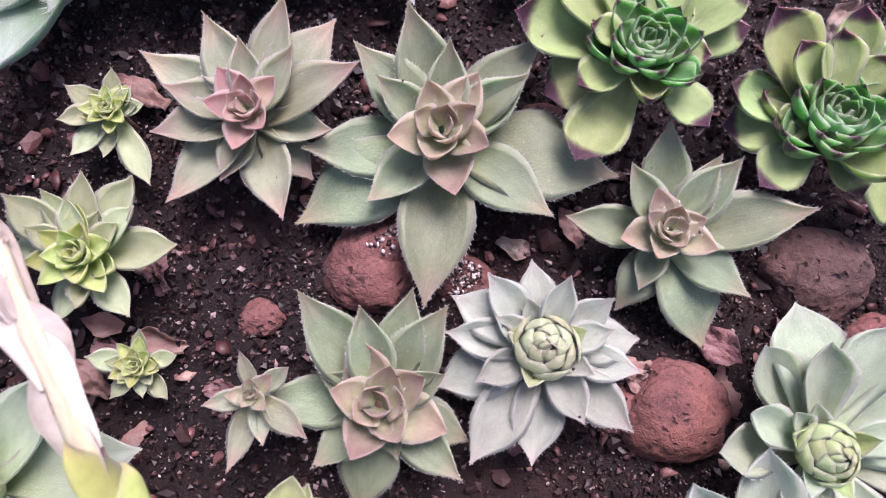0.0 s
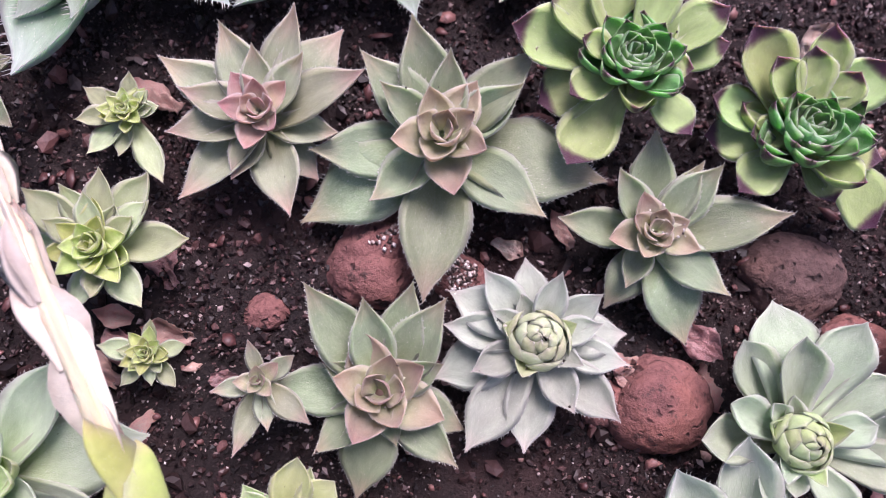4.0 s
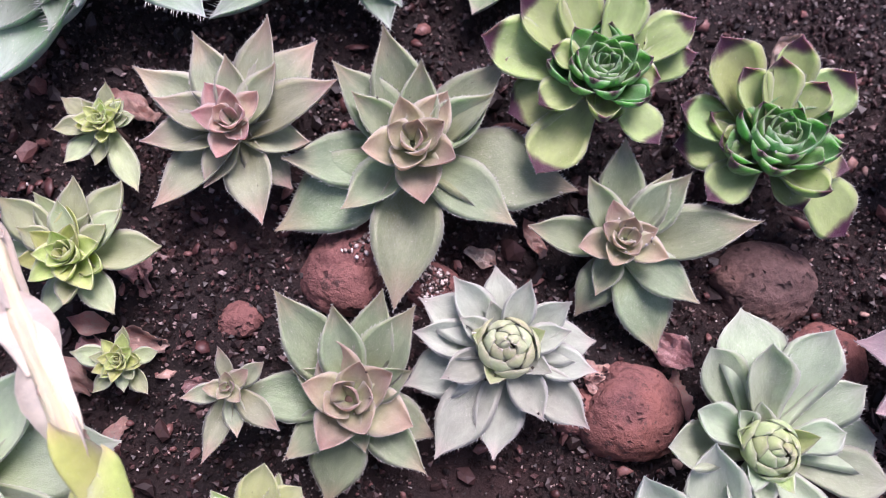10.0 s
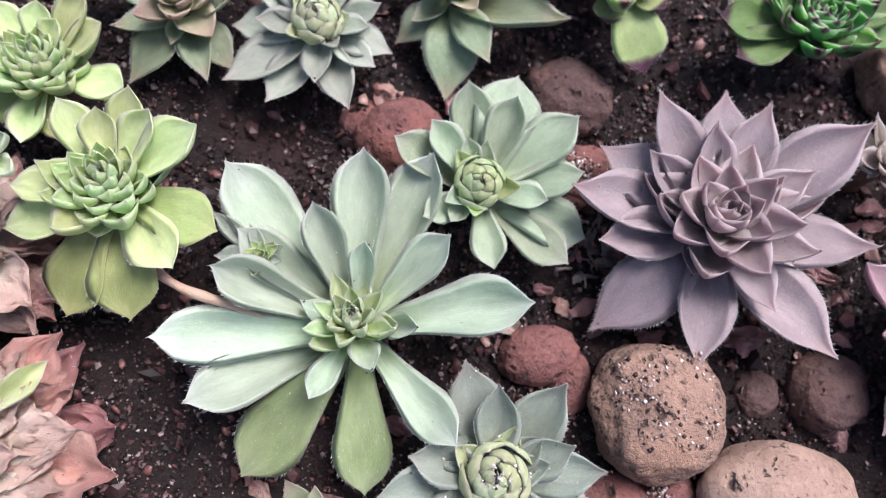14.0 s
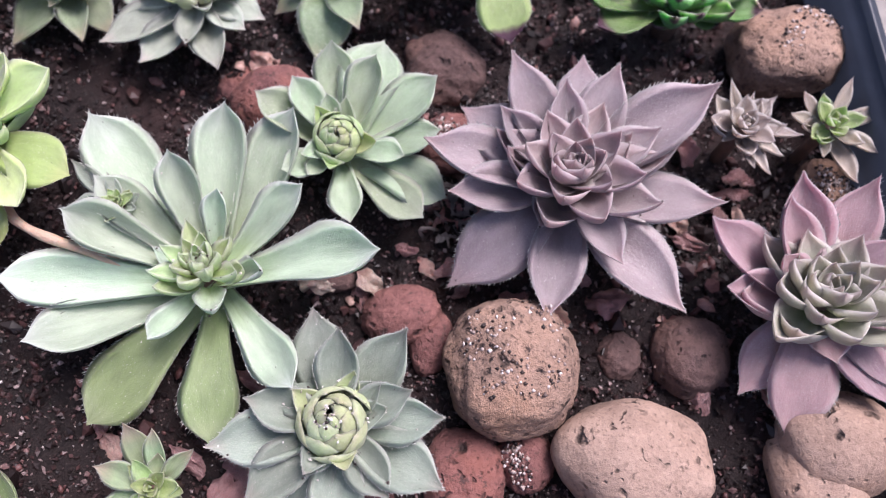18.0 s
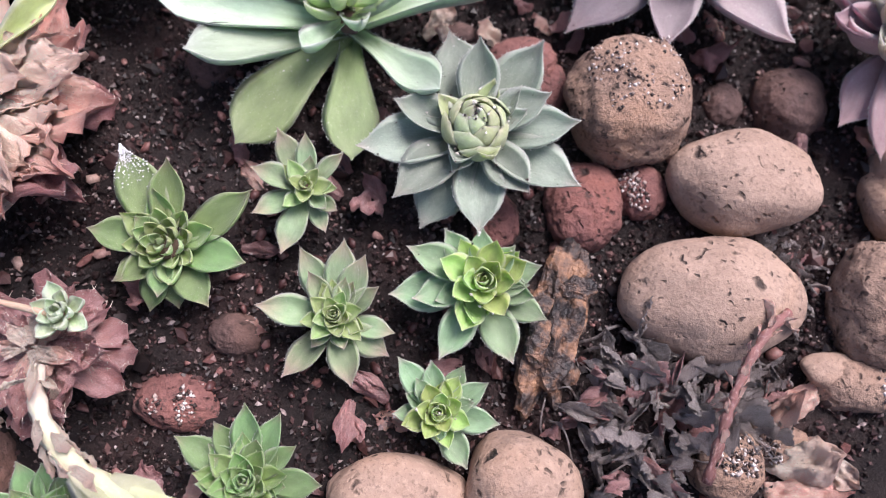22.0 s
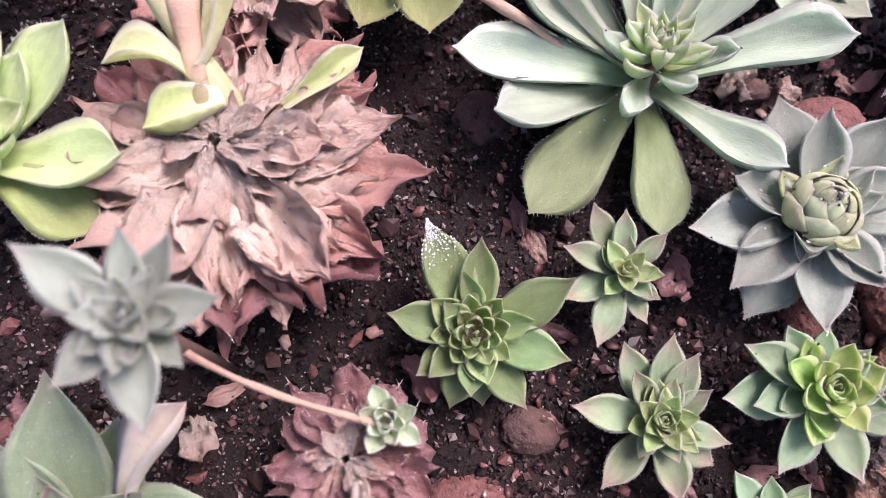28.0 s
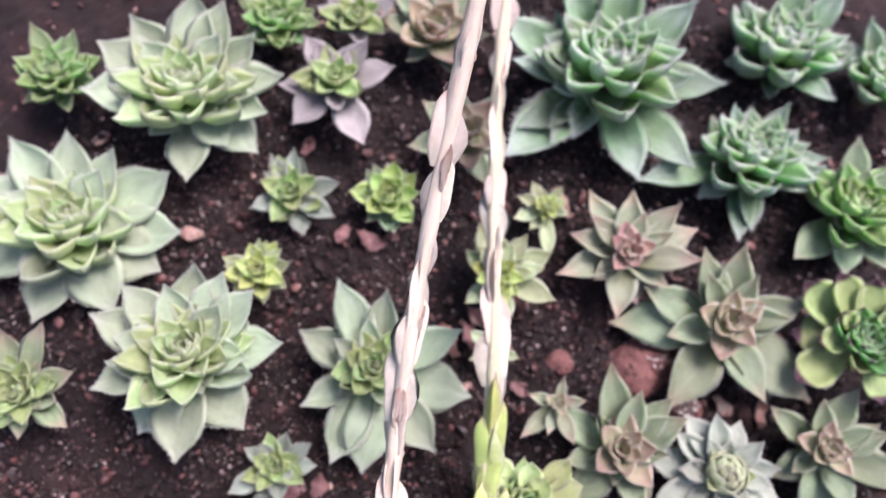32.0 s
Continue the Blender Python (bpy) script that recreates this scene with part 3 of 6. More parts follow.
    green_o = lm("leaf_olive", (0.24, 0.32, 0.12), (0.19, 0.28, 0.13), (0.24, 0.20, 0.15), (0.42, 0.46, 0.32), dust=0.2, rough=0.45)
    add("green", "green succulent rosette with thick leaves and a white crusted leaf tip", "ovate", 0.52, green_o, sage_i, 24, False, "acum", 0.10, "dome")
    bright_o = lm("leaf_bright", (0.30, 0.43, 0.17), (0.27, 0.38, 0.24), (0.38, 0.34, 0.29), (0.5, 0.58, 0.42), dust=0.25)
    bright_i = lm("leaf_bright_heart", (0.38, 0.53, 0.17), (0.41, 0.55, 0.23), (0.46, 0.54, 0.30), (0.55, 0.64, 0.4), dust=0.1)
    add("bright", "small fresh-green succulent rosette", "ovate", 0.5, bright_o, bright_i, 18, True, "ovate")
    leafy_o = lm("leaf_mid_green", (0.23, 0.33, 0.14), (0.21, 0.32, 0.16), (0.28, 0.25, 0.17), (0.44, 0.51, 0.37), dust=0.25, rough=0.45)
    leafy_i = lm("leaf_mid_heart", (0.23, 0.38, 0.13), (0.25, 0.39, 0.17), (0.30, 0.34, 0.20), (0.44, 0.52, 0.34), dust=0.12, rough=0.45)
    add("leafy", "densely leaved mid-green succulent rosette", "ovate", 0.46, leafy_o, leafy_i, 26, True, "ovate")
    add("leafy_lime", "fresh green succulent rosette with thick pointed leaves", "ovate", 0.5, bright_o, leafy_i, 26, True, "ovate", 0.1)
    ash_o = lm("leaf_ashen", (0.25, 0.33, 0.18), (0.23, 0.31, 0.20), (0.30, 0.28, 0.22), (0.50, 0.54, 0.42), dust=0.35)
    ash_i = lm("leaf_plum_heart", (0.24, 0.28, 0.17), (0.28, 0.23, 0.19), (0.28, 0.16, 0.15), (0.58, 0.52, 0.44), 0.6, 0.8, 0.25)
    add("ashen", "grey-green succulent rosette with a plum-coloured closed heart", "acum", 0.62, ash_o, ash_i, 17, 0.35, "tri", 0.06, "bud")
    ash_s = lm("leaf_ashen_pale", (0.27, 0.32, 0.23), (0.28, 0.33, 0.27), (0.32, 0.30, 0.28), (0.52, 0.54, 0.5), dust=0.5)
    add("ashen_small", "small grey woolly succulent rosette raised on a runner", "acum", 0.55, ash_s, ash_s, 14, True)
    jade = lm("leaf_jade", (0.26, 0.40, 0.12), (0.22, 0.37, 0.16), (0.26, 0.36, 0.22), (0.44, 0.54, 0.38), dust=0.2, rough=0.38)
    add("jade", "jade-green succulent rosette with thick rounded leaves", "obov", 0.62, jade, leafy_i, 14, True, "ovate", 0.13, "bud")
    pale_i = lm("leaf_green_stack", (0.38, 0.50, 0.22), (0.41, 0.52, 0.29), (0.50, 0.55, 0.40), (0.52, 0.58, 0.42), dust=0.2)
    add("pale_big", "large pale green succulent rosette with a dense stacked heart", "ovate", 0.58, pale_o, pale_i, 32, True, "acum", 0.075, "fan")
    frost_o = lm("leaf_frosty", (0.12, 0.24, 0.08), (0.18, 0.30, 0.165), (0.36, 0.43, 0.40), (0.52, 0.57, 0.54), 0.55, 0.5, 0.3)
    frost_i = lm("leaf_frosty_heart", (0.13, 0.28, 0.07), (0.17, 0.32, 0.13), (0.58, 0.63, 0.59), (0.56, 0.62, 0.56), 0.6, 0.6, 0.3)
    add("frosty", "deep green succulent rosette with white-haired leaf tips", "ovate", 0.42, frost_o, frost_i, 34, 2.6, "acum", 0.075, "fan")
    grey_o = lm("leaf_mauve_grey", (0.30, 0.27, 0.25), (0.32, 0.30, 0.30), (0.34, 0.28, 0.29), (0.5, 0.48, 0.48), dust=0.4)
    add("greyish", "grey-mauve succulent rosette with a green heart", "ovate", 0.6, grey_o, sage_i, 14, True, "tri")
    spiky = lm("leaf_dry_spike", (0.40, 0.32, 0.26), (0.46, 0.40, 0.36), (0.40, 0.30, 0.28), (0.6, 0.55, 0.5), dust=0.4)
    add("spiky", "withering pinkish-grey succulent rosette with narrow spiky leaves", "acum", 0.3, spiky, spiky, 14, True, "acum")
    starry = lm("leaf_star", (0.36, 0.34, 0.24), (0.38, 0.33, 0.28), (0.40, 0.28, 0.25), (0.55, 0.5, 0.45), dust=0.4)
    add("starry", "small brownish star-shaped succulent rosette", "ovate", 0.36, starry, sage_i, 10, True, "acum")
    return k


KINDS = kinds()
M_DEEP = leaf_material("leaf_deep_green", (0.17, 0.31, 0.09), (0.155, 0.295, 0.13), (0.20, 0.30, 0.17), (0.36, 0.50, 0.34), 0.88, 0.6, 0.15, 0.36)


def tube_mesh(name, points, radii, mat, sides=10, lump=0.12, seed=1):
    """A round stem along points, with UV along it."""
    rng = random.Random(seed)
    verts, faces, uvs = [], [], []
    pts = [Vector(p) for p in points]
    n = len(pts)
    side = None
    for i, p in enumerate(pts):
        d = (pts[min(i + 1, n - 1)] - pts[max(i - 1, 0)]).normalized()
        if side is None:
            side = d.orthogonal().normalized()
        side = (side - d * side.dot(d)).normalized()
        other = d.cross(side)
        for k in range(sides):
            a = 2 * math.pi * k / sides
            r = radii[i] * (1 + rng.uniform(-lump, lump))
            verts.append(tuple(p + (side * math.cos(a) + other * math.sin(a)) * r))
            uvs.append((k / sides, i / (n - 1)))
    for i in range(n - 1):
        for k in range(sides):
            a, b = i * sides + k, i * sides + (k + 1) % sides
            faces.append((a, b, b + sides, a + sides))
    faces.append(tuple(range(sides))[::-1])
    faces.append(tuple((n - 1) * sides + k for k in range(sides)))
    me = mesh_of(name, verts, faces, mat)
    uv = me.uv_layers.new(name="uv")
    flat = []
    for lp in me.loops:
        flat.extend(uvs[lp.vertex_index])
    uv.data.foreach_set("uv", flat)
    return me


def rosette(kind, x, y, z, g, rc, lean_to, outer, mid, low, seed):
    """A rosette: (x, y, z) is the crown, g the soil's height, rc the heart's radius, all in millimetres; outer, mid and low list its
    spread, upper and drooping leaves as direction (degrees) and reach."""
    k = KINDS[kind]
    rng = random.Random(seed * 77 + 5)
    x, y, z, g, rc = x / 1000, y / 1000, z / 1000, g / 1000, rc / 1000
    spread = sorted(r for _, r in outer + low)
    reach = spread[len(spread) // 2] / 1000
    z = max(z, ground(x, y) + 0.009)
    g = min(g, ground(x, y) + 0.0005)
    root = tagged(new("succulent_rosette"), k["label"], "succulent", "succulent rosettes in the bed")
    root.location = (x, y, g)
    top = z - g
    foot = max(0.002, top - max(0.55 * reach, 1.1 * rc) * 0.8)
    lowest = 0.0025
    part("stalk", tube_mesh("stalk", [(0, 0, -0.004), (0, 0, foot * 0.6), (0, 0, foot + 0.4 * (top - foot))], [rc * 0.34, rc * 0.30, rc * 0.4], M_STALK, 8, 0.1, seed), root)
    flat = kind == "big"
    slope = 0.0 if flat else math.tan(radians(LEAN))

    def rise(az, r):
        """How far the lean lifts a leaf tip."""
        return slope * r * math.cos(radians(az - lean_to))

    for az, r in outer:
        r = r / 1000
        tz = max(top - (0.0 if flat else 0.16) * reach + rise(az, r), lowest) + rng.uniform(-0.03, 0.03) * reach
        w = SLIM * k["wr"] * r * rng.uniform(0.92, 1.1)
        w = min(max(w, SLIM * k["wr"] * reach * 0.75), SLIM * k["wr"] * reach * 1.3)
        me = leaf_mesh(k["outline"], rng.choice((-0.02, 0.03, 0.06)), rng.choice((0.08, 0.14)), k["outer"], k["hairs"], k["fat"], rng.randint(0, 2))
        part("leaf", me, root, leaf_pose(az, 0.12 * rc, foot + 0.15 * (top - foot) * rng.random(), r, tz, w, rng.uniform(-9, 9)))
    for az, r in mid:
        r = r / 1000
        tz = top + (0.05 if flat else -0.10) * reach + rise(az, r) + rng.uniform(-0.03, 0.03) * reach
        w = min(max(SLIM * k["wr"] * r * 1.1, rc * 0.8), SLIM * k["wr"] * reach)
        me = leaf_mesh(k["outline"], rng.choice((0.05, 0.08)), 0.16, k["outer"], k["hairs"], k["fat"], rng.randint(0, 2))
        part("leaf", me, root, leaf_pose(az, 0.12 * rc, foot + 0.35 * (top - foot), r, tz, w, rng.uniform(-8, 8)))
    for az, r in low:
        r = r / 1000
        tz = max(top - (0.75 if flat else 0.45) * reach + rise(az, r), lowest)
        w = min(max(k["wr"] * r * rng.uniform(0.95, 1.15), k["wr"] * reach * 0.8), k["wr"] * reach * 1.35)
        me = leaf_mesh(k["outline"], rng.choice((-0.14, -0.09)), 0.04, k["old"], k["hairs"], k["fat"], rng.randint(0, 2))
        part("leaf", me, root, leaf_pose(az, 0.12 * rc, foot, r, tz, w, rng.uniform(-9, 9)))
    whorl, dome, rose, fan = [k["style"] == word for word in ("whorl", "dome", "rose", "fan")]
    top += 0.15 * rc
    if whorl:
        rc *= 1.38
    a = radians(lean_to)
    pivot = Matrix.Translation((0, 0, top - 0.45 * rc))
    nod = NOD.get(kind, 0.0) + rng.uniform(-3, 3)
    tilt = pivot @ Matrix.Rotation(radians(nod), 4, Vector((-math.sin(a), math.cos(a), 0))) @ pivot.inverted()
    n = k["heart"]
    start = rng.uniform(0, 360)
    bud = k["style"] == "bud"
    # a collar of short pointed leaves between the spread ones and the heart
    for i in range(0 if whorl else 5):
        az = start + i * 137.5 + rng.uniform(-8, 8)
        f = i / 5
        r = rc * ((1.62 if not bud else 1.50) - 0.30 * f) * rng.uniform(0.92, 1.08)
        tz = top - (0.34 - 0.24 * f) * rc
        me = leaf_mesh("acum" if whorl or fan else k["inner_outline"], 0.10, 0.2, k["inner"] if f > 0.35 and not whorl else k["outer"], k["hairs"], k["fat"], i % 3)
        part("leaf", me, root, tilt @ leaf_pose(az, 0.30 * rc, top - 1.05 * rc, r, tz, rc * (0.88 if not bud else 0.95), rng.uniform(-6, 6)))
    # the heart: leaves that steepen towards the middle, or a closed bud whose tips meet
    for i in range(n):
        f = i / max(1, n - 1)
        az = start + 40 + i * 137.5 + rng.uniform(-6, 6)
        outline = k["inner_outline"]
        bend, cup = 0.10, 0.26
        if bud:
            base_r = rc * (0.92 * (1 - f) ** 0.40 + 0.04)
            tip_r = rc * (0.86 * (1 - f) ** 0.95 - 0.05 * f)
            tz = top + rc * (0.28 - 0.58 * (1 - f) ** 1.1)
            bz = top - rc * (0.90 - 0.35 * f)
            w = rc * (1.08 * (1 - f) ** 0.35 + 0.14)
            bend, cup, outline = 0.12, 0.30, "ovate" if outline == "tri" else outline
        else:
            if whorl:
                steep, length, base_r, bz, w = 16 + 58 * f ** 0.9, 1.16 - 0.70 * f, 0.30 * (1 - f) + 0.04, 0.62 - 0.24 * f, 1.04 - 0.50 * f
                outline = "tri" if f < 0.6 else "ovate"
            elif dome:
                steep, length, base_r, bz, w = 42 + 44 * f ** 0.8, 0.84 - 0.28 * f, 0.62 * (1 - f) ** 0.6 + 0.03, 0.98 - 0.52 * f, 0.50 * (1 - f) ** 0.4 + 0.16
            elif rose:
                steep, length, base_r, bz, w = 40 + 42 * f ** 0.7, 1.10 - 0.60 * f, 0.45 * (1 - f) ** 0.7 + 0.04, 0.90 - 0.36 * f, 0.70 * (1 - f) ** 0.4 + 0.20
            else:
                steep, length, base_r, bz, w = 18 + 64 * f ** 0.75, 1.42 - 0.98 * f, 0.28 * (1 - f) + 0.02, 0.75 - 0.32 * f, (0.66 if n > 24 else 0.80) * (1 - f) ** 0.5 + 0.20
                outline = "acum" if n > 24 and f < 0.8 else outline
                if flat:
                    steep, length, w = min(84, steep + 18), length * 0.98, w * 0.74
            steep, length = radians(steep + rng.uniform(-5, 5)), length * rng.uniform(0.93, 1.07)
            tip_r = rc * (base_r + length * math.cos(steep))
            tz = top + rc * (length * math.sin(steep) - bz)
            base_r, bz, w = rc * base_r, top - rc * bz, rc * w
        mat = M_DEEP if rose and f > 0.45 and kind == "tipped" else k["inner"]
        me = leaf_mesh(outline, round(bend, 2), round(cup, 2), mat, k["hairs"] if f < 0.6 or k["hairs"] > 1 else False, k["fat"] * (0.7 if rose else 1.0), i % 3, 10)
        part("leaf", me, root, tilt @ leaf_pose(az, base_r, bz, tip_r, tz, w, rng.uniform(-5, 5)))
    return root


PLANTS = []
PLANTS.append(('pink', -28.7, -3.6, 20.5, 6.5, 3.6, 89,
    [(151, 17.4), (115, 14.8), (71, 16.7), (22, 17.1), (-13, 12.2), (-71, 15.9), (-133, 17.4), (-167, 14.4)],
    [(164, 12.4), (96, 10.0), (-112, 10.6), (51, 10.9)],
    [(-46, 11.5), (50, 18.7)]))
PLANTS.append(('rosy', -1.4, -6.2, 19.2, 4.9, 5.0, 89,
    [(135, 18.0), (106, 18.7), (43, 19.5), (-35, 19.6), (-96, 24.4), (-174, 20.5)],
    [(-138, 14.7), (143, 12.1), (85, 12.7), (32, 14.4)],
    [(-11, 26.4), (-153, 25.2)]))
PLANTS.append(('tipped', 27.0, 5.2, 22.1, 3.8, 6.3, 89,
    [(167, 19.3), (-121, 18.4), (-53, 13.9), (10, 14.4), (29, 15.6), (70, 14.0), (111, 14.2), (143, 16.6)],
    [(-148, 11.5), (-83, 8.3), (-10, 8.7), (163, 8.6)],
    [(-160, 14.8)]))
PLANTS.append(('tipped', 54.8, -3.6, 17.4, 1.9, 7.3, 89,
    [(124, 18.1), (78, 16.0), (161, 16.2), (-140, 14.7), (-71, 11.5), (42, 15.6), (-21, 11.9)],
    [(92, 11.9), (123, 12.1), (-175, 9.7), (52, 10.6)],
    [(-47, 18.4), (179, 14.9)]))
PLANTS.append(('rosy', 31.0, -19.3, 13.8, 2.4, 3.8, 89,
    [(171, 15.2), (89, 15.7), (8, 21.6), (-37, 15.0), (56, 13.1)],
    [(120, 11.1), (45, 14.0), (-118, 9.5)],
    [(-68, 17.7), (-121, 12.6)]))
PLANTS.append(('lime_small', -52.0, -23.7, 17.6, 6.9, 4.6, 89,
    [(141, 13.2), (119, 10.2), (85, 11.3), (52, 13.4), (36, 10.7), (6, 14.4), (-51, 11.4), (-109, 10.2), (174, 9.8)],
    [(98, 7.6), (153, 7.9), (34, 7.5)],
    []))
PLANTS.append(('rosy', -9.6, -43.8, 15.8, 3.6, 5.1, 89,
    [(127, 19.0), (74, 16.4), (56, 16.4), (-42, 15.2), (-137, 13.1), (178, 17.6)],
    [(102, 13.5), (24, 10.0), (154, 9.3), (-73, 7.9)],
    [(-22, 13.3), (-102, 15.8)]))
PLANTS.append(('white', 12.9, -35.9, 15.0, 2.7, 4.8, 89,
    [(130, 13.0), (36, 11.6), (-16, 13.8), (-44, 16.9), (-95, 16.4), (-123, 19.3), (171, 14.2)],
    [(72, 10.1), (13, 9.7), (-62, 11.8), (-153, 10.9), (150, 8.2)],
    [(152, 15.0), (7, 13.9), (-158, 16.2), (97, 12.6)]))
PLANTS.append(('pearl', 51.0, -49.9, 13.6, -0.1, 4.6, 121,
    [(178, 16.1), (121, 17.1), (62, 20.1), (33, 17.5), (-14, 19.3), (-54, 13.8), (-125, 10.7)],
    [(154, 12.8), (92, 15.1), (-102, 7.9), (14, 11.6), (133, 7.7)],
    [(5, 19.6), (98, 20.9)]))
PLANTS.append(('lime_small', -50.4, -2.0, 15.7, 7.7, 2.7, 89,
    [(-170, 7.9), (154, 7.3), (83, 6.0), (39, 4.8), (-61, 12.6), (-97, 7.0), (-131, 8.8), (6, 5.6)],
    [],
    []))
PLANTS.append(('lime_small', -44.4, -38.7, 10.1, 2.1, 2.6, 89,
    [(173, 7.3), (84, 5.1), (13, 6.2), (-47, 6.7), (-127, 6.2), (-80, 4.8)],
    [],
    []))
PLANTS.append(('rosy_small', -26.5, -42.6, 17.1, 4.6, 2.0, 89,
    [(105, 6.0), (-167, 7.0), (-109, 11.0), (37, 6.3), (-79, 7.0), (-39, 9.4)],
    [],
    []))
PLANTS.append(('big', 43.1, -79.0, 12.6, -1.1, 5.8, 117,
    [(-148, 31.1), (-125, 28.0), (-22, 25.2), (32, 28.7), (92, 30.5), (115, 28.3), (157, 33.6), (169, 23.6)],
    [(-174, 23.3), (67, 20.7), (135, 19.6), (108, 12.7), (-90, 13.5), (20, 10.8)],
    [(-102, 29.8), (-60, 26.6)]))
PLANTS.append(('lime', 1.8, -78.0, 23.2, 1.3, 7.3, 97,
    [(102, 14.7), (54, 16.5), (-24, 17.1), (-130, 17.0), (-153, 14.8), (149, 15.2)],
    [(83, 12.5), (123, 10.9), (-67, 8.4), (-120, 9.9)],
    [(-56, 19.5), (-86, 20.3), (4, 17.2)]))
PLANTS.append(('lime', -22.6, -65.0, 18.8, 3.3, 7.0, 97,
    [(78, 13.3), (50, 12.7), (8, 16.2), (-73, 13.7), (156, 12.6), (-176, 9.5)],
    [(115, 9.3), (83, 7.2), (-90, 6.2)],
    [(-50, 12.3), (-117, 12.6)]))
PLANTS.append(('purple', 88.2, -38.2, 16.3, -1.7, 8.8, 117,
    [(143, 22.6), (92, 19.9), (57, 28.6), (16, 25.4), (-25, 28.2), (-73, 23.8), (-164, 24.9), (45, 20.3)],
    [(-142, 20.6), (-35, 16.6), (122, 15.1), (165, 15.9), (53, 16.0), (-95, 10.6)],
    [(170, 22.8), (110, 23.2), (-113, 25.8)]))
PLANTS.append(('mauve', 131.9, -37.5, 12.6, -4.1, 9.1, 117,
    [(174, 21.5), (124, 19.8), (90, 21.1), (61, 15.6), (37, 20.1), (-33, 20.0), (-16, 22.2)],
    [(169, 9.2), (-157, 16.2), (136, 16.1), (-58, 10.5), (13, 15.6)],
    [(-73, 21.6), (-102, 18.6)]))
PLANTS.append(('dusty', 73.3, -89.8, 12.4, -3.3, 5.8, 117,
    [(78, 17.6), (-143, 19.5), (-112, 17.7), (-60, 17.1), (-4, 19.2), (29, 16.8)],
    [(114, 13.6), (-167, 13.7), (-24, 13.8), (67, 9.3), (-88, 8.9), (49, 12.7)],
    [(-93, 17.0), (172, 14.6), (130, 18.2)]))
PLANTS.append(('sage_small', 53.5, -110.4, 7.4, -3.2, 3.3, 114,
    [(-170, 9.5), (145, 10.5), (118, 8.5), (69, 8.2), (-10, 6.5), (-83, 11.3), (-37, 7.9), (-127, 9.6)],
    [],
    []))
PLANTS.append(('green', 39.4, -129.0, 8.6, -3.3, 5.2, 111,
    [(143, 16.6), (57, 15.7), (15, 13.5), (-26, 12.0), (-117, 9.6), (-163, 12.3)],
    [(115, 12.8), (-64, 8.3), (167, 5.7)],
    [(-79, 9.8), (-51, 9.1)]))
PLANTS.append(('sage', 67.4, -126.0, 4.1, -4.7, 3.7, 111,
    [(-161, 12.7), (147, 12.0), (111, 11.9), (59, 8.3), (13, 9.9), (-49, 11.1), (-103, 12.3), (90, 10.5)],
    [(150, 8.0), (-98, 6.1), (101, 6.1)],
    [(-6, 10.0)]))
PLANTS.append(('bright', 85.4, -110.9, 6.0, -5.0, 5.2, 111,
    [(-178, 13.2), (153, 10.3), (118, 8.6), (-146, 14.9), (-94, 13.5), (-42, 13.2), (41, 9.7), (-1, 11.7)],
    [(-138, 11.4), (74, 7.4), (-88, 7.5), (21, 7.3)],
    []))
PLANTS.append(('bright', 88.3, -131.3, -0.0, -8.0, 3.8, 111,
    [(155, 10.5), (125, 8.0), (89, 8.2), (56, 9.1), (16, 9.8), (-33, 9.5), (-151, 7.2)],
    [(153, 6.3), (-64, 4.7), (43, 5.8)],
    []))
PLANTS.append(('leafy', 68.8, -152.8, 6.9, -6.0, 4.7, 111,
    [(176, 12.0), (147, 9.5), (117, 10.9), (89, 10.7), (60, 9.0), (25, 11.2), (-35, 9.7), (-55, 14.2), (-93, 13.7)],
    [(168, 5.3), (100, 6.1), (22, 6.1), (-93, 6.4)],
    []))
PLANTS.append(('leafy', 46.5, -171.9, 4.8, -5.7, 4.9, 111,
    [(138, 10.2), (116, 9.4), (87, 10.3), (175, 10.2), (48, 11.5), (-144, 11.9), (-118, 9.6), (-92, 14.4), (-65, 10.7), (-9, 12.4), (-40, 14.2), (-163, 10.7)],
    [(152, 7.0), (77, 6.7), (17, 7.1), (-113, 7.1), (-31, 7.1)],
    []))
PLANTS.append(('ashen', 9.8, -177.7, 10.4, -3.9, 6.7, 111,
    [(129, 22.8), (101, 18.2), (155, 17.7), (-175, 22.9), (-137, 21.6), (-82, 15.2), (-47, 21.3), (45, 22.3)],
    [(69, 13.0), (14, 16.2), (-173, 12.6), (136, 10.7), (-48, 8.3)],
    [(-118, 18.4), (-6, 21.1)]))
PLANTS.append(('ashen_small', 10.7, -149.2, 36.1, -2.6, 3.4, 113,
    [(178, 12.8), (125, 8.6), (40, 9.3), (-50, 10.9), (-105, 9.2), (91, 8.8), (-8, 7.4)],
    [(173, 6.2), (87, 5.4), (-93, 4.0)],
    []))
PLANTS.append(('lime', -27.2, -142.6, 21.6, -0.2, 5.8, 112,
    [(154, 19.9), (117, 19.0), (80, 20.4), (25, 20.8), (-179, 18.5), (-127, 16.7), (88, 14.2), (-94, 12.2)],
    [(167, 11.4), (-147, 12.1), (63, 9.7), (-66, 7.2)],
    [(0, 18.1)]))
PLANTS.append(('sage_big', -65.2, -57.0, 18.6, 6.1, 6.1, 112,
    [(143, 21.4), (110, 17.7), (55, 21.7), (-22, 22.6), (-85, 22.1), (-123, 17.9), (-177, 19.0)],
    [(129, 11.2), (176, 10.9), (57, 8.8), (-112, 9.3), (-12, 10.1)],
    [(18, 22.8), (-65, 22.2)]))
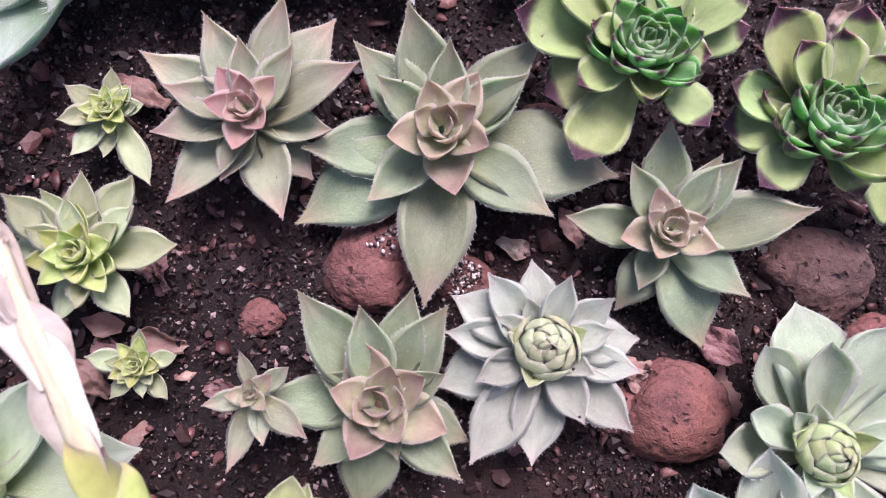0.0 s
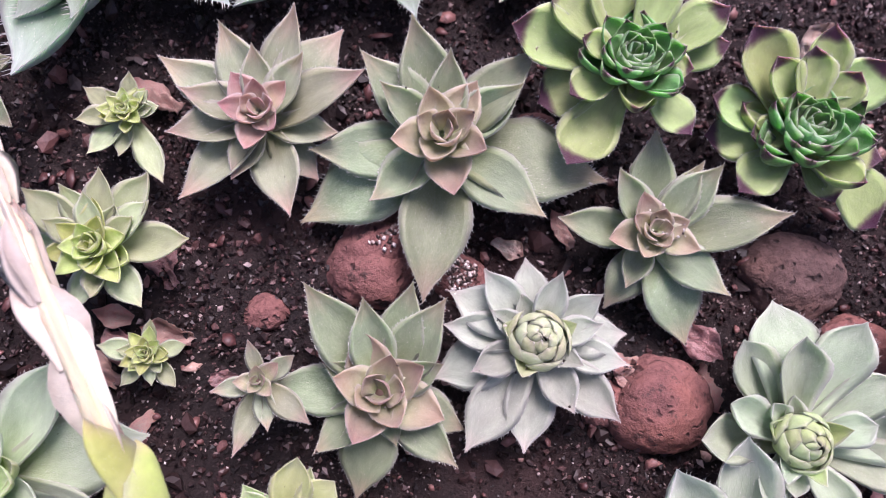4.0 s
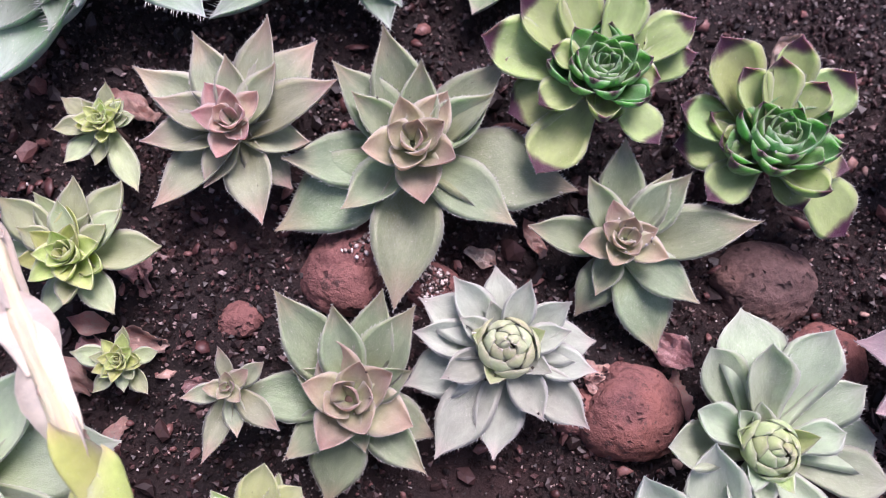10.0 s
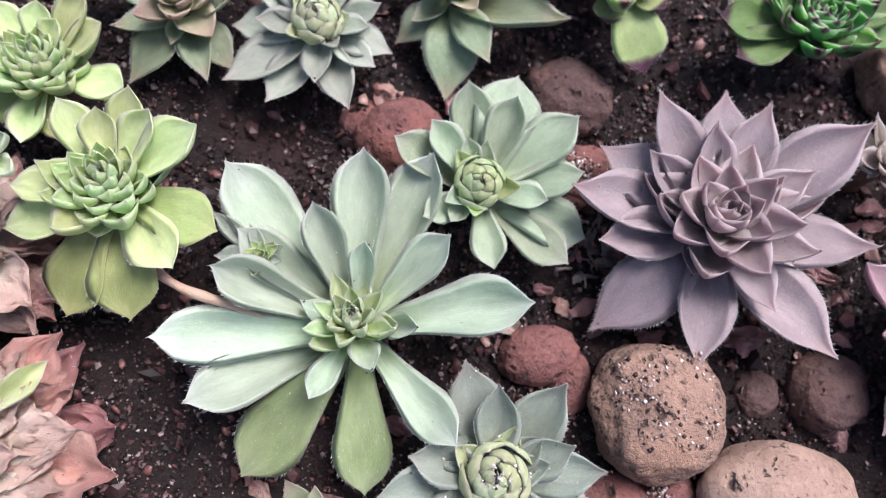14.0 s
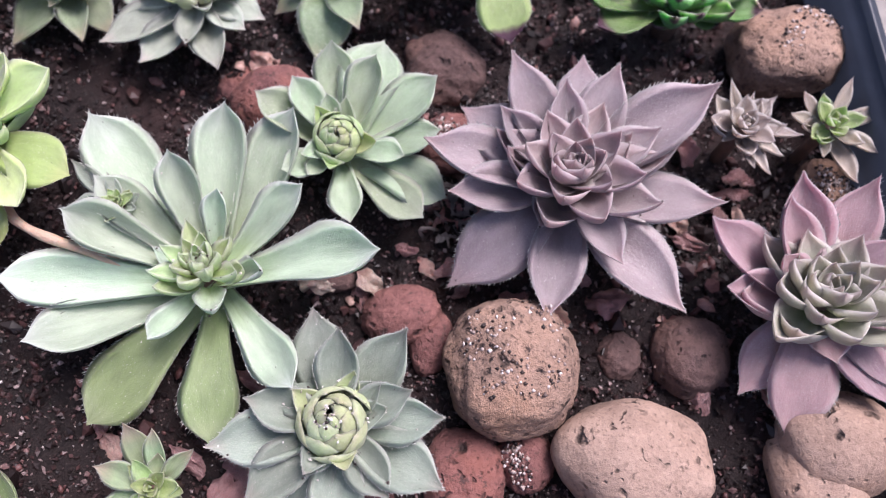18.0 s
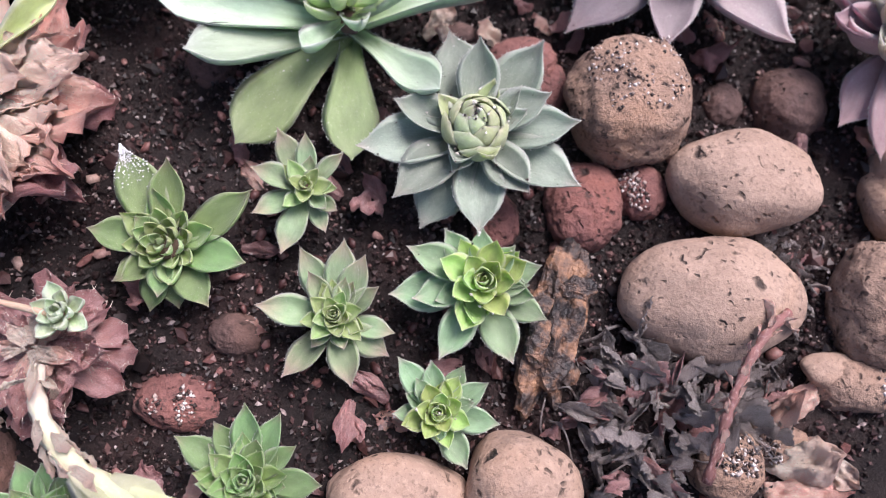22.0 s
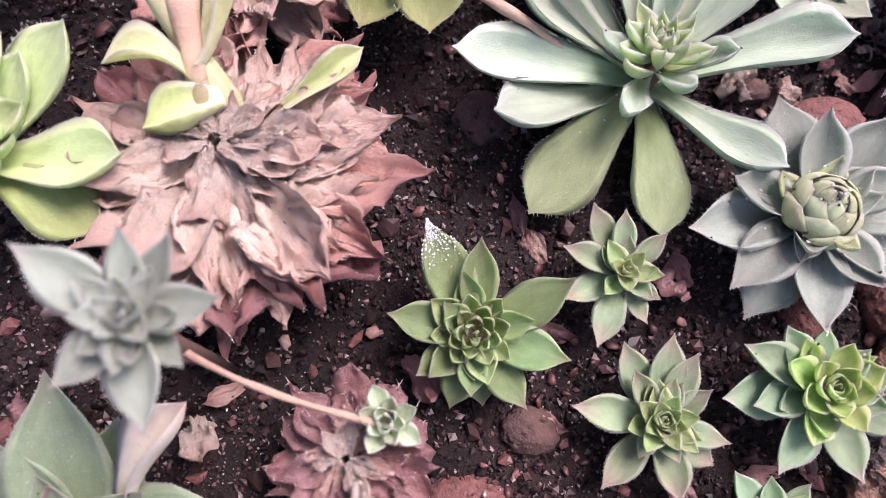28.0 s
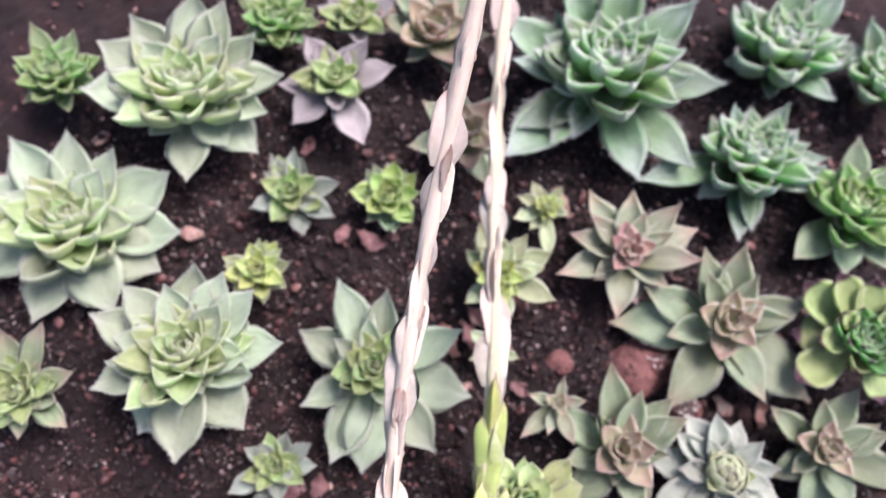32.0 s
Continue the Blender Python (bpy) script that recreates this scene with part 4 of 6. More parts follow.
PLANTS.append(('jade', -77.1, -115.8, 21.1, 3.9, 6.6, 112,
    [(124, 15.5), (85, 18.1), (52, 18.7), (14, 20.2), (-53, 18.8), (-98, 15.1), (-166, 14.0), (154, 13.9)],
    [(-23, 12.2), (-104, 7.4), (82, 10.0), (129, 8.8)],
    []))
PLANTS.append(('leafy_lime', -50.3, -105.0, 21.9, 2.9, 6.2, 112,
    [(174, 9.5), (78, 10.3), (-11, 14.7), (-74, 14.3), (-128, 12.2), (33, 8.6), (127, 8.6)],
    [(-112, 7.4), (-38, 8.6), (52, 5.7)],
    []))
PLANTS.append(('leafy_lime', -47.3, -131.7, 18.1, 1.5, 4.4, 112,
    [(137, 9.0), (73, 11.3), (-169, 9.1), (-119, 11.9), (8, 10.2), (-79, 10.0)],
    [(-164, 6.2), (67, 5.8), (129, 6.2)],
    []))
PLANTS.append(('sage_small2', -72.5, -85.0, 14.0, 5.1, 4.7, 112,
    [(99, 7.2), (30, 9.3), (-120, 11.4), (-74, 12.8), (-178, 7.8), (62, 9.3)],
    [(158, 5.7), (-11, 5.3)],
    []))
PLANTS.append(('lime_small', -98.8, -52.2, 20.7, 8.2, 5.0, 112,
    [(-156, 7.5), (116, 7.1), (70, 7.3), (2, 8.1), (-43, 7.9), (-105, 7.4)],
    [],
    []))
PLANTS.append(('sage_small2', -104.9, -31.9, 8.1, 0.1, 5.9, 112,
    [(-125, 10.2), (149, 10.1), (116, 10.4), (40, 12.6), (1, 12.8), (-37, 11.2), (173, 7.7)],
    [],
    []))
PLANTS.append(('bright', -84.4, -19.8, 9.3, 1.3, 5.9, 112,
    [(-161, 8.7), (151, 8.6), (87, 7.3), (35, 7.7), (-50, 9.3), (-100, 8.5)],
    [],
    []))
PLANTS.append(('pale_big', -100.1, -75.2, 25.1, 7.2, 9.9, 112,
    [(116, 18.8), (165, 19.9), (71, 19.5), (35, 21.1), (-63, 22.3), (-100, 14.7), (-128, 20.6), (-171, 21.8), (95, 18.6)],
    [(138, 14.7), (82, 12.1), (27, 13.7), (-123, 9.4), (-31, 9.8), (-159, 14.8)],
    [(-22, 19.2), (-92, 19.2)]))
PLANTS.append(('pale_big', -135.3, -25.9, 30.4, 11.5, 11.2, 112,
    [(161, 21.7), (116, 22.7), (69, 19.7), (39, 23.0), (12, 20.3), (-22, 17.1), (-56, 21.8), (-95, 13.9), (-146, 24.2), (-176, 23.5), (97, 21.8)],
    [(166, 14.2), (86, 13.9), (30, 13.5), (-23, 10.4), (-120, 10.8)],
    [(-6, 20.3)]))
PLANTS.append(('pale_big', -141.7, -64.9, 21.0, 10.0, 11.6, 112,
    [(92, 19.7), (60, 25.2), (27, 25.9), (-75, 23.4), (-127, 24.7), (-167, 26.6), (157, 24.4), (125, 21.1)],
    [(89, 13.6), (27, 14.2), (-40, 14.2), (-100, 14.4), (-174, 15.5)],
    [(6, 22.8), (-30, 23.3)]))
PLANTS.append(('frosty', -54.2, 34.3, 28.6, 9.8, 12.8, 112,
    [(-155, 24.5), (-115, 27.1), (-88, 20.6), (-46, 28.2), (-20, 31.9), (22, 29.2), (67, 27.7), (145, 27.0), (109, 28.1), (-175, 30.9), (-98, 24.5), (-110, 35.0)],
    [(-171, 18.4), (46, 16.5), (-74, 13.9), (-8, 14.9), (-124, 15.9)],
    []))
PLANTS.append(('frosty', -18.3, 68.5, 21.9, 9.4, 11.6, 112,
    [(-135, 16.7), (164, 16.6), (73, 22.8), (28, 23.8), (-17, 19.2), (-77, 15.0), (107, 21.7)],
    [(-165, 9.6), (53, 10.8), (-53, 7.6)],
    []))
PLANTS.append(('frosty', -12.8, 36.2, 20.0, 7.5, 10.4, 112,
    [(-114, 18.4), (-166, 11.1), (-63, 18.7), (-1, 17.0), (28, 18.9), (85, 16.1), (141, 13.8), (-137, 30.5), (-72, 21.6)],
    [(172, 8.7), (-7, 8.8), (-70, 8.3), (54, 10.9)],
    []))
PLANTS.append(('leafy_lime', 15.2, 37.7, 18.5, 6.0, 9.6, 112,
    [(-112, 21.0), (-174, 8.8), (118, 17.4), (69, 15.0), (13, 14.7), (-74, 17.2), (-36, 16.6)],
    [(-111, 7.7), (103, 9.2), (-26, 8.9)],
    []))
PLANTS.append(('greyish', -110.3, -3.2, 23.7, 11.2, 6.1, 112,
    [(-142, 13.9), (-102, 15.0), (-36, 17.8), (41, 15.0), (81, 12.2), (147, 10.3), (155, 12.9), (104, 8.3)],
    [],
    []))
PLANTS.append(('leafy', -130.4, 2.6, 25.1, 12.6, 6.6, 112,
    [(-125, 9.3), (-173, 11.1), (85, 10.8), (26, 10.9), (-13, 9.4), (139, 10.6)],
    [],
    []))
PLANTS.append(('rosy', -97.0, 22.0, 24.1, 11.6, 7.3, 112,
    [(-154, 15.5), (-98, 10.9), (140, 13.4), (76, 16.1), (25, 14.3), (-38, 12.1), (170, 15.0)],
    [],
    []))
PLANTS.append(('rosy', -76.4, 2.2, 22.0, 9.5, 5.7, 112,
    [(-134, 14.6), (178, 12.9), (-38, 14.0), (11, 11.0), (78, 13.3), (136, 12.9)],
    [],
    []))
PLANTS.append(('leafy', -165.5, -37.7, 25.1, 12.6, 6.6, 112,
    [(-168, 10.8), (151, 13.3), (100, 11.0), (37, 8.4), (-38, 10.2), (-104, 9.9)],
    [],
    []))
PLANTS.append(('sage', -126.1, -99.5, 20.0, 7.5, 5.8, 112,
    [(-173, 12.1), (140, 13.6), (101, 14.8), (48, 12.5), (-5, 13.3), (-57, 9.9), (-105, 11.0)],
    [(160, 7.5), (82, 7.4), (-2, 6.0)],
    []))
PLANTS.append(('frosty', 8.3, 74.5, 20.7, 8.2, 8.7, 112,
    [(-178, 11.5), (135, 16.2), (94, 17.8), (36, 13.3), (-41, 12.4)],
    [],
    []))
PLANTS.append(('greyish', -114.9, 13.9, 24.7, 12.2, 5.6, 112,
    [(-162, 10.2), (-101, 6.3), (-3, 8.4), (52, 10.3), (114, 9.4)],
    [],
    []))
PLANTS.append(('sage', -0.3, -204.5, 7.9, -4.6, 4.2, 111,
    [(178, 9.1), (120, 7.5), (33, 8.2), (-32, 6.8), (-110, 8.8), (147, 6.8)],
    [(162, 4.1), (28, 2.6)],
    []))
PLANTS.append(('sage', 22.9, -200.5, 6.8, -5.7, 4.2, 111,
    [(-175, 12.3), (147, 7.5), (91, 4.0), (47, 10.9), (-4, 7.0), (-117, 7.7)],
    [],
    []))
PLANTS.append(('spiky', 110.5, -14.6, 10.7, -1.8, 4.3, 117,
    [(130, 8.3), (98, 6.3), (67, 7.7), (17, 10.2), (-13, 8.5), (-50, 7.6), (-119, 4.8), (-35, 9.5)],
    [],
    []))
PLANTS.append(('starry', 124.0, -6.9, 10.3, -2.2, 3.6, 117,
    [(-166, 7.6), (159, 7.4), (91, 8.8), (45, 10.0), (-7, 9.2), (-44, 10.9), (-82, 6.4)],
    [],
    []))
PLANTS.append(('sage', -16.6, -192.4, 9.4, -3.1, 4.8, 111,
    [(42, 8.0), (-39, 10.7), (93, 10.0), (118, 11.4), (-61, 10.5)],
    [],
    []))
PLANTS.append(('sage_small2', 25.5, -76.4, 12.5, 0.0, 2.1, 97,
    [(165, 10.9), (-154, 7.9), (138, 5.5), (53, 4.0), (-115, 5.9)],
    [],
    []))
PLANTS.append(('tipped_dark', 91.0, 4.6, 13.5, 0.2, 6.8, 121,
    [(-129, 17.3), (176, 11.4), (-100, 8.2), (78, 11.3), (16, 15.1), (-15, 9.2), (39, 14.2), (-154, 18.7)],
    [(-145, 8.1), (9, 4.0), (-76, 5.2)],
    []))

for i, spec in enumerate(PLANTS):
    rosette(*spec, i + 1)

# ---- clay pebbles ----
PEBBLES = []
PEBBLES.append(('rough', 93.5, -68.7, 1.0, 11.2, 12.2, 25))
PEBBLES.append(('smooth', 116.7, -72.6, -1.0, 13.8, 9.9, 25))
PEBBLES.append(('smooth', 119.3, -94.2, -2.2, 15.3, 10.9, 25))
PEBBLES.append(('rough', 147.2, -80.5, -4.2, 10.2, 11.3, 25))
PEBBLES.append(('smooth', 145.2, -61.0, -4.3, 8.1, 10.0, 25))
PEBBLES.append(('red', 94.4, -88.0, -3.5, 7.4, 9.0, 25))
PEBBLES.append(('red', 102.1, -80.3, -4.8, 5.3, 5.8, 25))
PEBBLES.append(('dark', 108.9, -57.5, -4.5, 4.0, 4.5, 25))
PEBBLES.append(('dark', 119.7, -51.7, -4.6, 7.3, 7.6, 25))
PEBBLES.append(('red', 79.0, -70.3, -3.1, 4.2, 6.2, 25))
PEBBLES.append(('smooth', 145.4, -93.5, -7.1, 8.6, 3.6, 25))
PEBBLES.append(('smooth', 88.6, -145.0, -4.1, 11.7, 7.0, 23))
PEBBLES.append(('smooth', 105.3, -135.7, -5.8, 9.8, 10.2, 23))
PEBBLES.append(('dark', 52.9, -135.2, -5.4, 4.7, 3.9, 23))
# a red pebble used in place of a grainy reddish lump of soil
PEBBLES.append(('red', 50.8, -148.5, -6.1, 7.8, 5.0, 23))
PEBBLES.append(('dark', 28.5, -173.3, -3.8, 7.2, 9.5, 22))
PEBBLES.append(('dark', 27.4, -184.2, -6.0, 6.3, 5.4, 22))
PEBBLES.append(('dark', 72.8, -168.5, -6.7, 11.6, 7.2, 22))
PEBBLES.append(('red', -8.6, -189.9, -4.4, 5.4, 5.4, 22))
PEBBLES.append(('red', 91.1, -153.9, -8.2, 9.2, 6.5, 22))
PEBBLES.append(('red', -13.1, -172.6, -3.7, 3.8, 2.8, 22))
PEBBLES.append(('red', -12.7, -24.3, 5.6, 7.6, 6.9, 0))
PEBBLES.append(('red', 1.1, -25.0, 3.3, 5.4, 4.0, 0))
PEBBLES.append(('red', 33.5, -44.8, 0.7, 9.5, 8.4, 20))
PEBBLES.append(('red', 66.1, -36.1, -1.0, 7.3, 6.4, 0))
PEBBLES.append(('red', 13.9, 0.6, 4.0, 3.9, 2.8, 0))
PEBBLES.append(('dark', 57.2, -22.1, 0.4, 8.8, 6.5, 0))
PEBBLES.append(('red', -29.4, -31.4, 3.6, 4.0, 3.1, 0))
PEBBLES.append(('rough', 113.2, 8.7, 2.2, 11.0, 9.2, 31))
PEBBLES.append(('dark', 57.4, -23.9, 1.2, 8.5, 7.9, 31))
PEBBLES.append(('rough', 130.0, -12.0, -2.6, 4.6, 6.2, 31))
PEBBLES.append(('red', 72.2, -68.7, -2.9, 8.0, 5.5, 31))
PEBBLES.append(('smooth', 145.8, -54.6, -2.9, 9.9, 9.4, 31))
PEBBLES.append(('red', 25.9, -44.0, 0.3, 5.8, 4.2, 31))
PEBBLES.append(('dark', 23.6, -95.6, -2.5, 5.3, 5.3, 24))
PEBBLES.append(('rough', 147.8, -94.1, -7.6, 8.2, 5.5, 24))
PEBBLES.append(('rough', 138.5, -110.2, -8.9, 7.2, 3.6, 24))
PEBBLES.append(('dark', 57.9, -69.3, -2.8, 5.5, 2.7, 24))
PEBBLES.append(('dark', 90.5, -32.3, -3.0, 6.3, 3.1, 27))
PEBBLES.append(('red', 81.7, -97.4, -5.1, 4.6, 5.6, 26))
PEBBLES.append(('red', -10.4, -19.9, 4.2, 8.2, 6.2, 22))



def pebble(kind, x, y, z, rx, ry, turn, seed):
    """A fired-clay pebble: half widths rx across and ry along, in millimetres."""
    rx, ry = 0.94 * rx / 1000, 0.94 * ry / 1000
    rz = min(rx, ry) * 0.85
    bm = bmesh.new()
    bmesh.ops.create_icosphere(bm, subdivisions=5, radius=1.0)
    off = Vector((seed * 3.7, seed * 1.3, seed * 7.1))
    rough = {"rough": 1.0, "smooth": 0.35, "red": 1.0, "dark": 1.0}[kind]
    for v in bm.verts:
        n = v.co.normalized()
        d = 1 + 0.13 * noise.noise(n * 1.3 + off) + 0.05 * rough * noise.noise(n * 3.5 + off) + 0.03 * rough * noise.noise(n * 9 + off)
        d -= 0.10 * rough * max(0.0, noise.noise(n * 6 + off * 2) - 0.28)
        box = (abs(n.x) ** 3.2 + abs(n.y) ** 3.2 + abs(n.z) ** 3.2) ** (-1 / 3.2) if kind == "rough" else 1.0
        d *= 1 + (box - 1) * 0.4
        v.co = Vector((n.x * rx * d, n.y * ry * d, n.z * rz * d))
    me = bpy.data.meshes.new("clay_pebble")
    bm.to_mesh(me)
    bm.free()
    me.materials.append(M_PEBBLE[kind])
    me.polygons.foreach_set("use_smooth", [True] * len(me.polygons))
    words = {"rough": "rough pitted light brown clay pebble dusted with soil", "smooth": "smooth oval pinkish-brown clay pebble",
             "red": "brick-red clay pebble half sunk in the soil", "dark": "dark brown clay pebble sunk in the soil"}[kind]
    ob = tagged(new("clay_pebble", me), words, "pebble", "clay pebbles in the bed")
    z = min(z / 1000, ground(x / 1000, y / 1000) + rz * {"dark": -0.10, "red": 0.12}.get(kind, 0.70))
    ob.matrix_basis = pose(x / 1000, y / 1000, z, random.Random(seed).uniform(-12, 12), random.Random(seed + 9).uniform(-12, 12), turn)
    if kind == "rough" or kind == "red" and seed % 2:
        rs = random.Random(seed + 40)
        vs, fs, mid = [], [], Vector((rs.uniform(-0.1, 0.5), rs.uniform(-0.3, 0.3), 1)).normalized()
        up = [p for p in me.vertices if p.co.normalized().dot(mid) > 0.62]
        for p in rs.sample(up, min(len(up), 1500)):
            if noise.noise(p.co * 230 + off) < -0.08 + 0.7 * (1 - p.co.normalized().dot(mid)):
                continue
            size = rs.uniform(0.00014, 0.00050)
            o = len(vs)
            at = p.co + Vector((rs.uniform(-1, 1), rs.uniform(-1, 1), 0)) * 0.0006
            vs += [tuple(at + Vector(d) * size * rs.uniform(0.5, 1.4)) for d in ((1, 0, 0), (-1, 0, 0), (0, 1, 0), (0, -1, 0), (0, 0, 1), (0, 0, -1))]
            fs += [(o + a, o + c, o + e) for a, c, e in ((0, 2, 4), (2, 1, 4), (1, 3, 4), (3, 0, 4), (2, 0, 5), (1, 2, 5), (3, 1, 5), (0, 3, 5))]
        tagged(part("soil_dusting", mesh_of("soil_dusting", vs, fs, M_DUSTING), ob, None, "dark and white grains clinging to the stone"), kind="stuff")
    return ob


# this rough pebble stands in for a clump of soil and roots
PEBBLES.append(("rough", 132.0, -116.5, -3.0, 6.5, 6.0, 20))
for i, spec in enumerate(PEBBLES):
    pebble(*spec, i + 3)


# ---- dried leaves ----
def dry_mesh(mat, variant, curl=0.25, crumple=0.05):
    key = ("dry", mat.name, variant, curl)
    if key in LEAVES:
        return LEAVES[key]
    rng = random.Random(str(key))
    ns, nv = 22, 14
    off = Vector((rng.uniform(0, 50), rng.uniform(0, 50), 0))
    prof = rng.choice(("obov", "ovate", "acum"))
    verts, uvs, faces = [], [], []
    lift = rng.uniform(-0.12, 0.2)
    roll = rng.uniform(-curl, curl)
    for layer in (0, 1):
        for i in range(ns + 1):
            s = i / ns
            w = max(width_at(prof, s) * 0.5 * (1 + 0.16 * noise.noise(Vector((s * 7, variant, 3)) + off)), 0.012)
            for j in range(nv + 1):
                v = -1 + 2 * j / nv
                q = Vector((s * 3.2, v * w * 4, variant)) + off
                z = 4 * lift * s * s * 0.5 + roll * v * v * w + crumple * noise.noise(q) + 0.5 * crumple * noise.noise(q * 2.6)
                z += 0.45 * crumple * noise.noise(q * 5) - 0.4 * crumple * abs(noise.noise(q * 1.6 + off * 2)) + 0.2 * crumple * noise.noise(q * 11) + 0.05 * abs(v) ** 3 * math.sin(9 * s + variant)
                verts.append((s + 0.04 * noise.noise(q * 1.7), v * w + 0.03 * noise.noise(q * 2.1 + off), z - 0.022 * layer * (1 - v * v * 0.8)))
                uvs.append((0.5 + 0.5 * v, s))
    m = (ns + 1) * (nv + 1)
    for i in range(ns):
        for j in range(nv):
            a = i * (nv + 1) + j
            faces.append((a, a + nv + 1, a + nv + 2, a + 1))
            faces.append((a + m, a + 1 + m, a + nv + 2 + m, a + nv + 1 + m))
    rim = [j for j in range(nv + 1)] + [i * (nv + 1) + nv for i in range(1, ns + 1)] + [ns * (nv + 1) + j for j in range(nv - 1, -1, -1)] + [i * (nv + 1) for i in range(ns - 1, 0, -1)]
    for a, b in zip(rim, rim[1:] + rim[:1]):
        faces.append((a, b, b + m, a + m))
    me = mesh_of("dry_leaf", verts, faces, mat)
    uv = me.uv_layers.new(name="uv")
    flat = []
    for lp in me.loops:
        flat.extend(uvs[lp.vertex_index])
    uv.data.foreach_set("uv", flat)
    LEAVES[key] = me
    return me


def dried_rosette(label, x, y, z, radius, layers, mats, seed, squash=(1, 1, 0)):
    """A dead, flattened rosette: layers of dried leaves round a frayed crown, millimetres; squash stretches it along a direction."""
    rng = random.Random(seed)
    x, y, z, radius = x / 1000, y / 1000, z / 1000, radius / 1000
    root = tagged(new("dried_rosette"), label, "dried plant", "dried rosettes in the bed")
    gz = ground(x, y)
    root.location = (x, y, gz)
    top = z - gz
    fv, ff = [], []
    for li, (n, frac, high, mat) in enumerate(layers):
        for i in range(n):
            az = 360 * i / n + rng.uniform(-16, 16) + li * 23
            st = 1 + (squash[0] - 1) * max(0, math.cos(radians(az - squash[2]))) + (squash[1] - 1) * max(0, -math.cos(radians(az - squash[2])))
            r = radius * frac * rng.uniform(0.86, 1.1) * st
            tz = max(0.0015, top * high + rng.uniform(-0.0015, 0.0015))
            me = dry_mesh(mats[mat], rng.randint(0, 5), 0.5, 0.12)
            m = leaf_pose(az, radius * 0.04, top * (0.55 + 0.12 * li), r, tz, r * rng.uniform(0.38, 0.56), rng.uniform(-26, 26))
            part("dry_leaf", me, root, m)
            count = len(me.vertices) // 2
            for _ in range(26):
                p = m @ me.vertices[rng.randrange(count)].co
                d = Vector((rng.uniform(-1, 1), rng.uniform(-1, 1), rng.uniform(0.1, 0.8))).normalized() * rng.uniform(0.0004, 0.0013)
                side = d.cross(Vector((0, 0, 1))).normalized() * 0.00006
                o = len(fv)
                fv += [tuple(p - side), tuple(p + side), tuple(p + d), tuple(p + Vector((0, 0, 0.0001)))]
                ff += [(o, o + 1, o + 2), (o, o + 2, o + 3), (o + 1, o + 3, o + 2)]
    tagged(part("frayed_fibre", mesh_of("frayed_fibre", fv, ff, M_FIBRE), root, None, "pale frayed leaf fibres"), kind="stuff")
    return root


DRY = {"tan": M_DRY_TAN, "pink": M_DRY_PINK, "red": M_DRY_RED, "grey": M_DRY_GREY}
dried_rosette("large dead rosette of papery tan and pink leaves", -2.5, -125.0, 13.5, 24,
              [(16, 1.0, 0.36, "red"), (19, 0.98, 0.55, "pink"), (17, 0.90, 0.74, "tan"), (18, 0.78, 0.90, "tan"), (14, 0.52, 1.02, "tan"), (8, 0.3, 1.1, "tan")], DRY, 3, (1.12, 0.85, -20))
dried_rosette("dead rosette of pale tan leaves under a flower stem", -19.0, -96.0, 15.5, 18.5,
              [(14, 1.0, 0.32, "red"), (16, 0.98, 0.56, "pink"), (16, 0.88, 0.75, "tan"), (15, 0.68, 0.92, "tan"), (10, 0.42, 1.0, "tan")], DRY, 4, (1.1, 0.95, -40))
dried_rosette("shrivelled dark red rosette with paler inner leaves", 33.0, -151.0, 9.0, 12.0,
              [(12, 1.0, 0.45, "red"), (12, 0.95, 0.8, "red"), (8, 0.74, 0.85, "red"), (6, 0.55, 0.9, "pink"), (5, 0.40, 0.95, "tan")], DRY, 5)
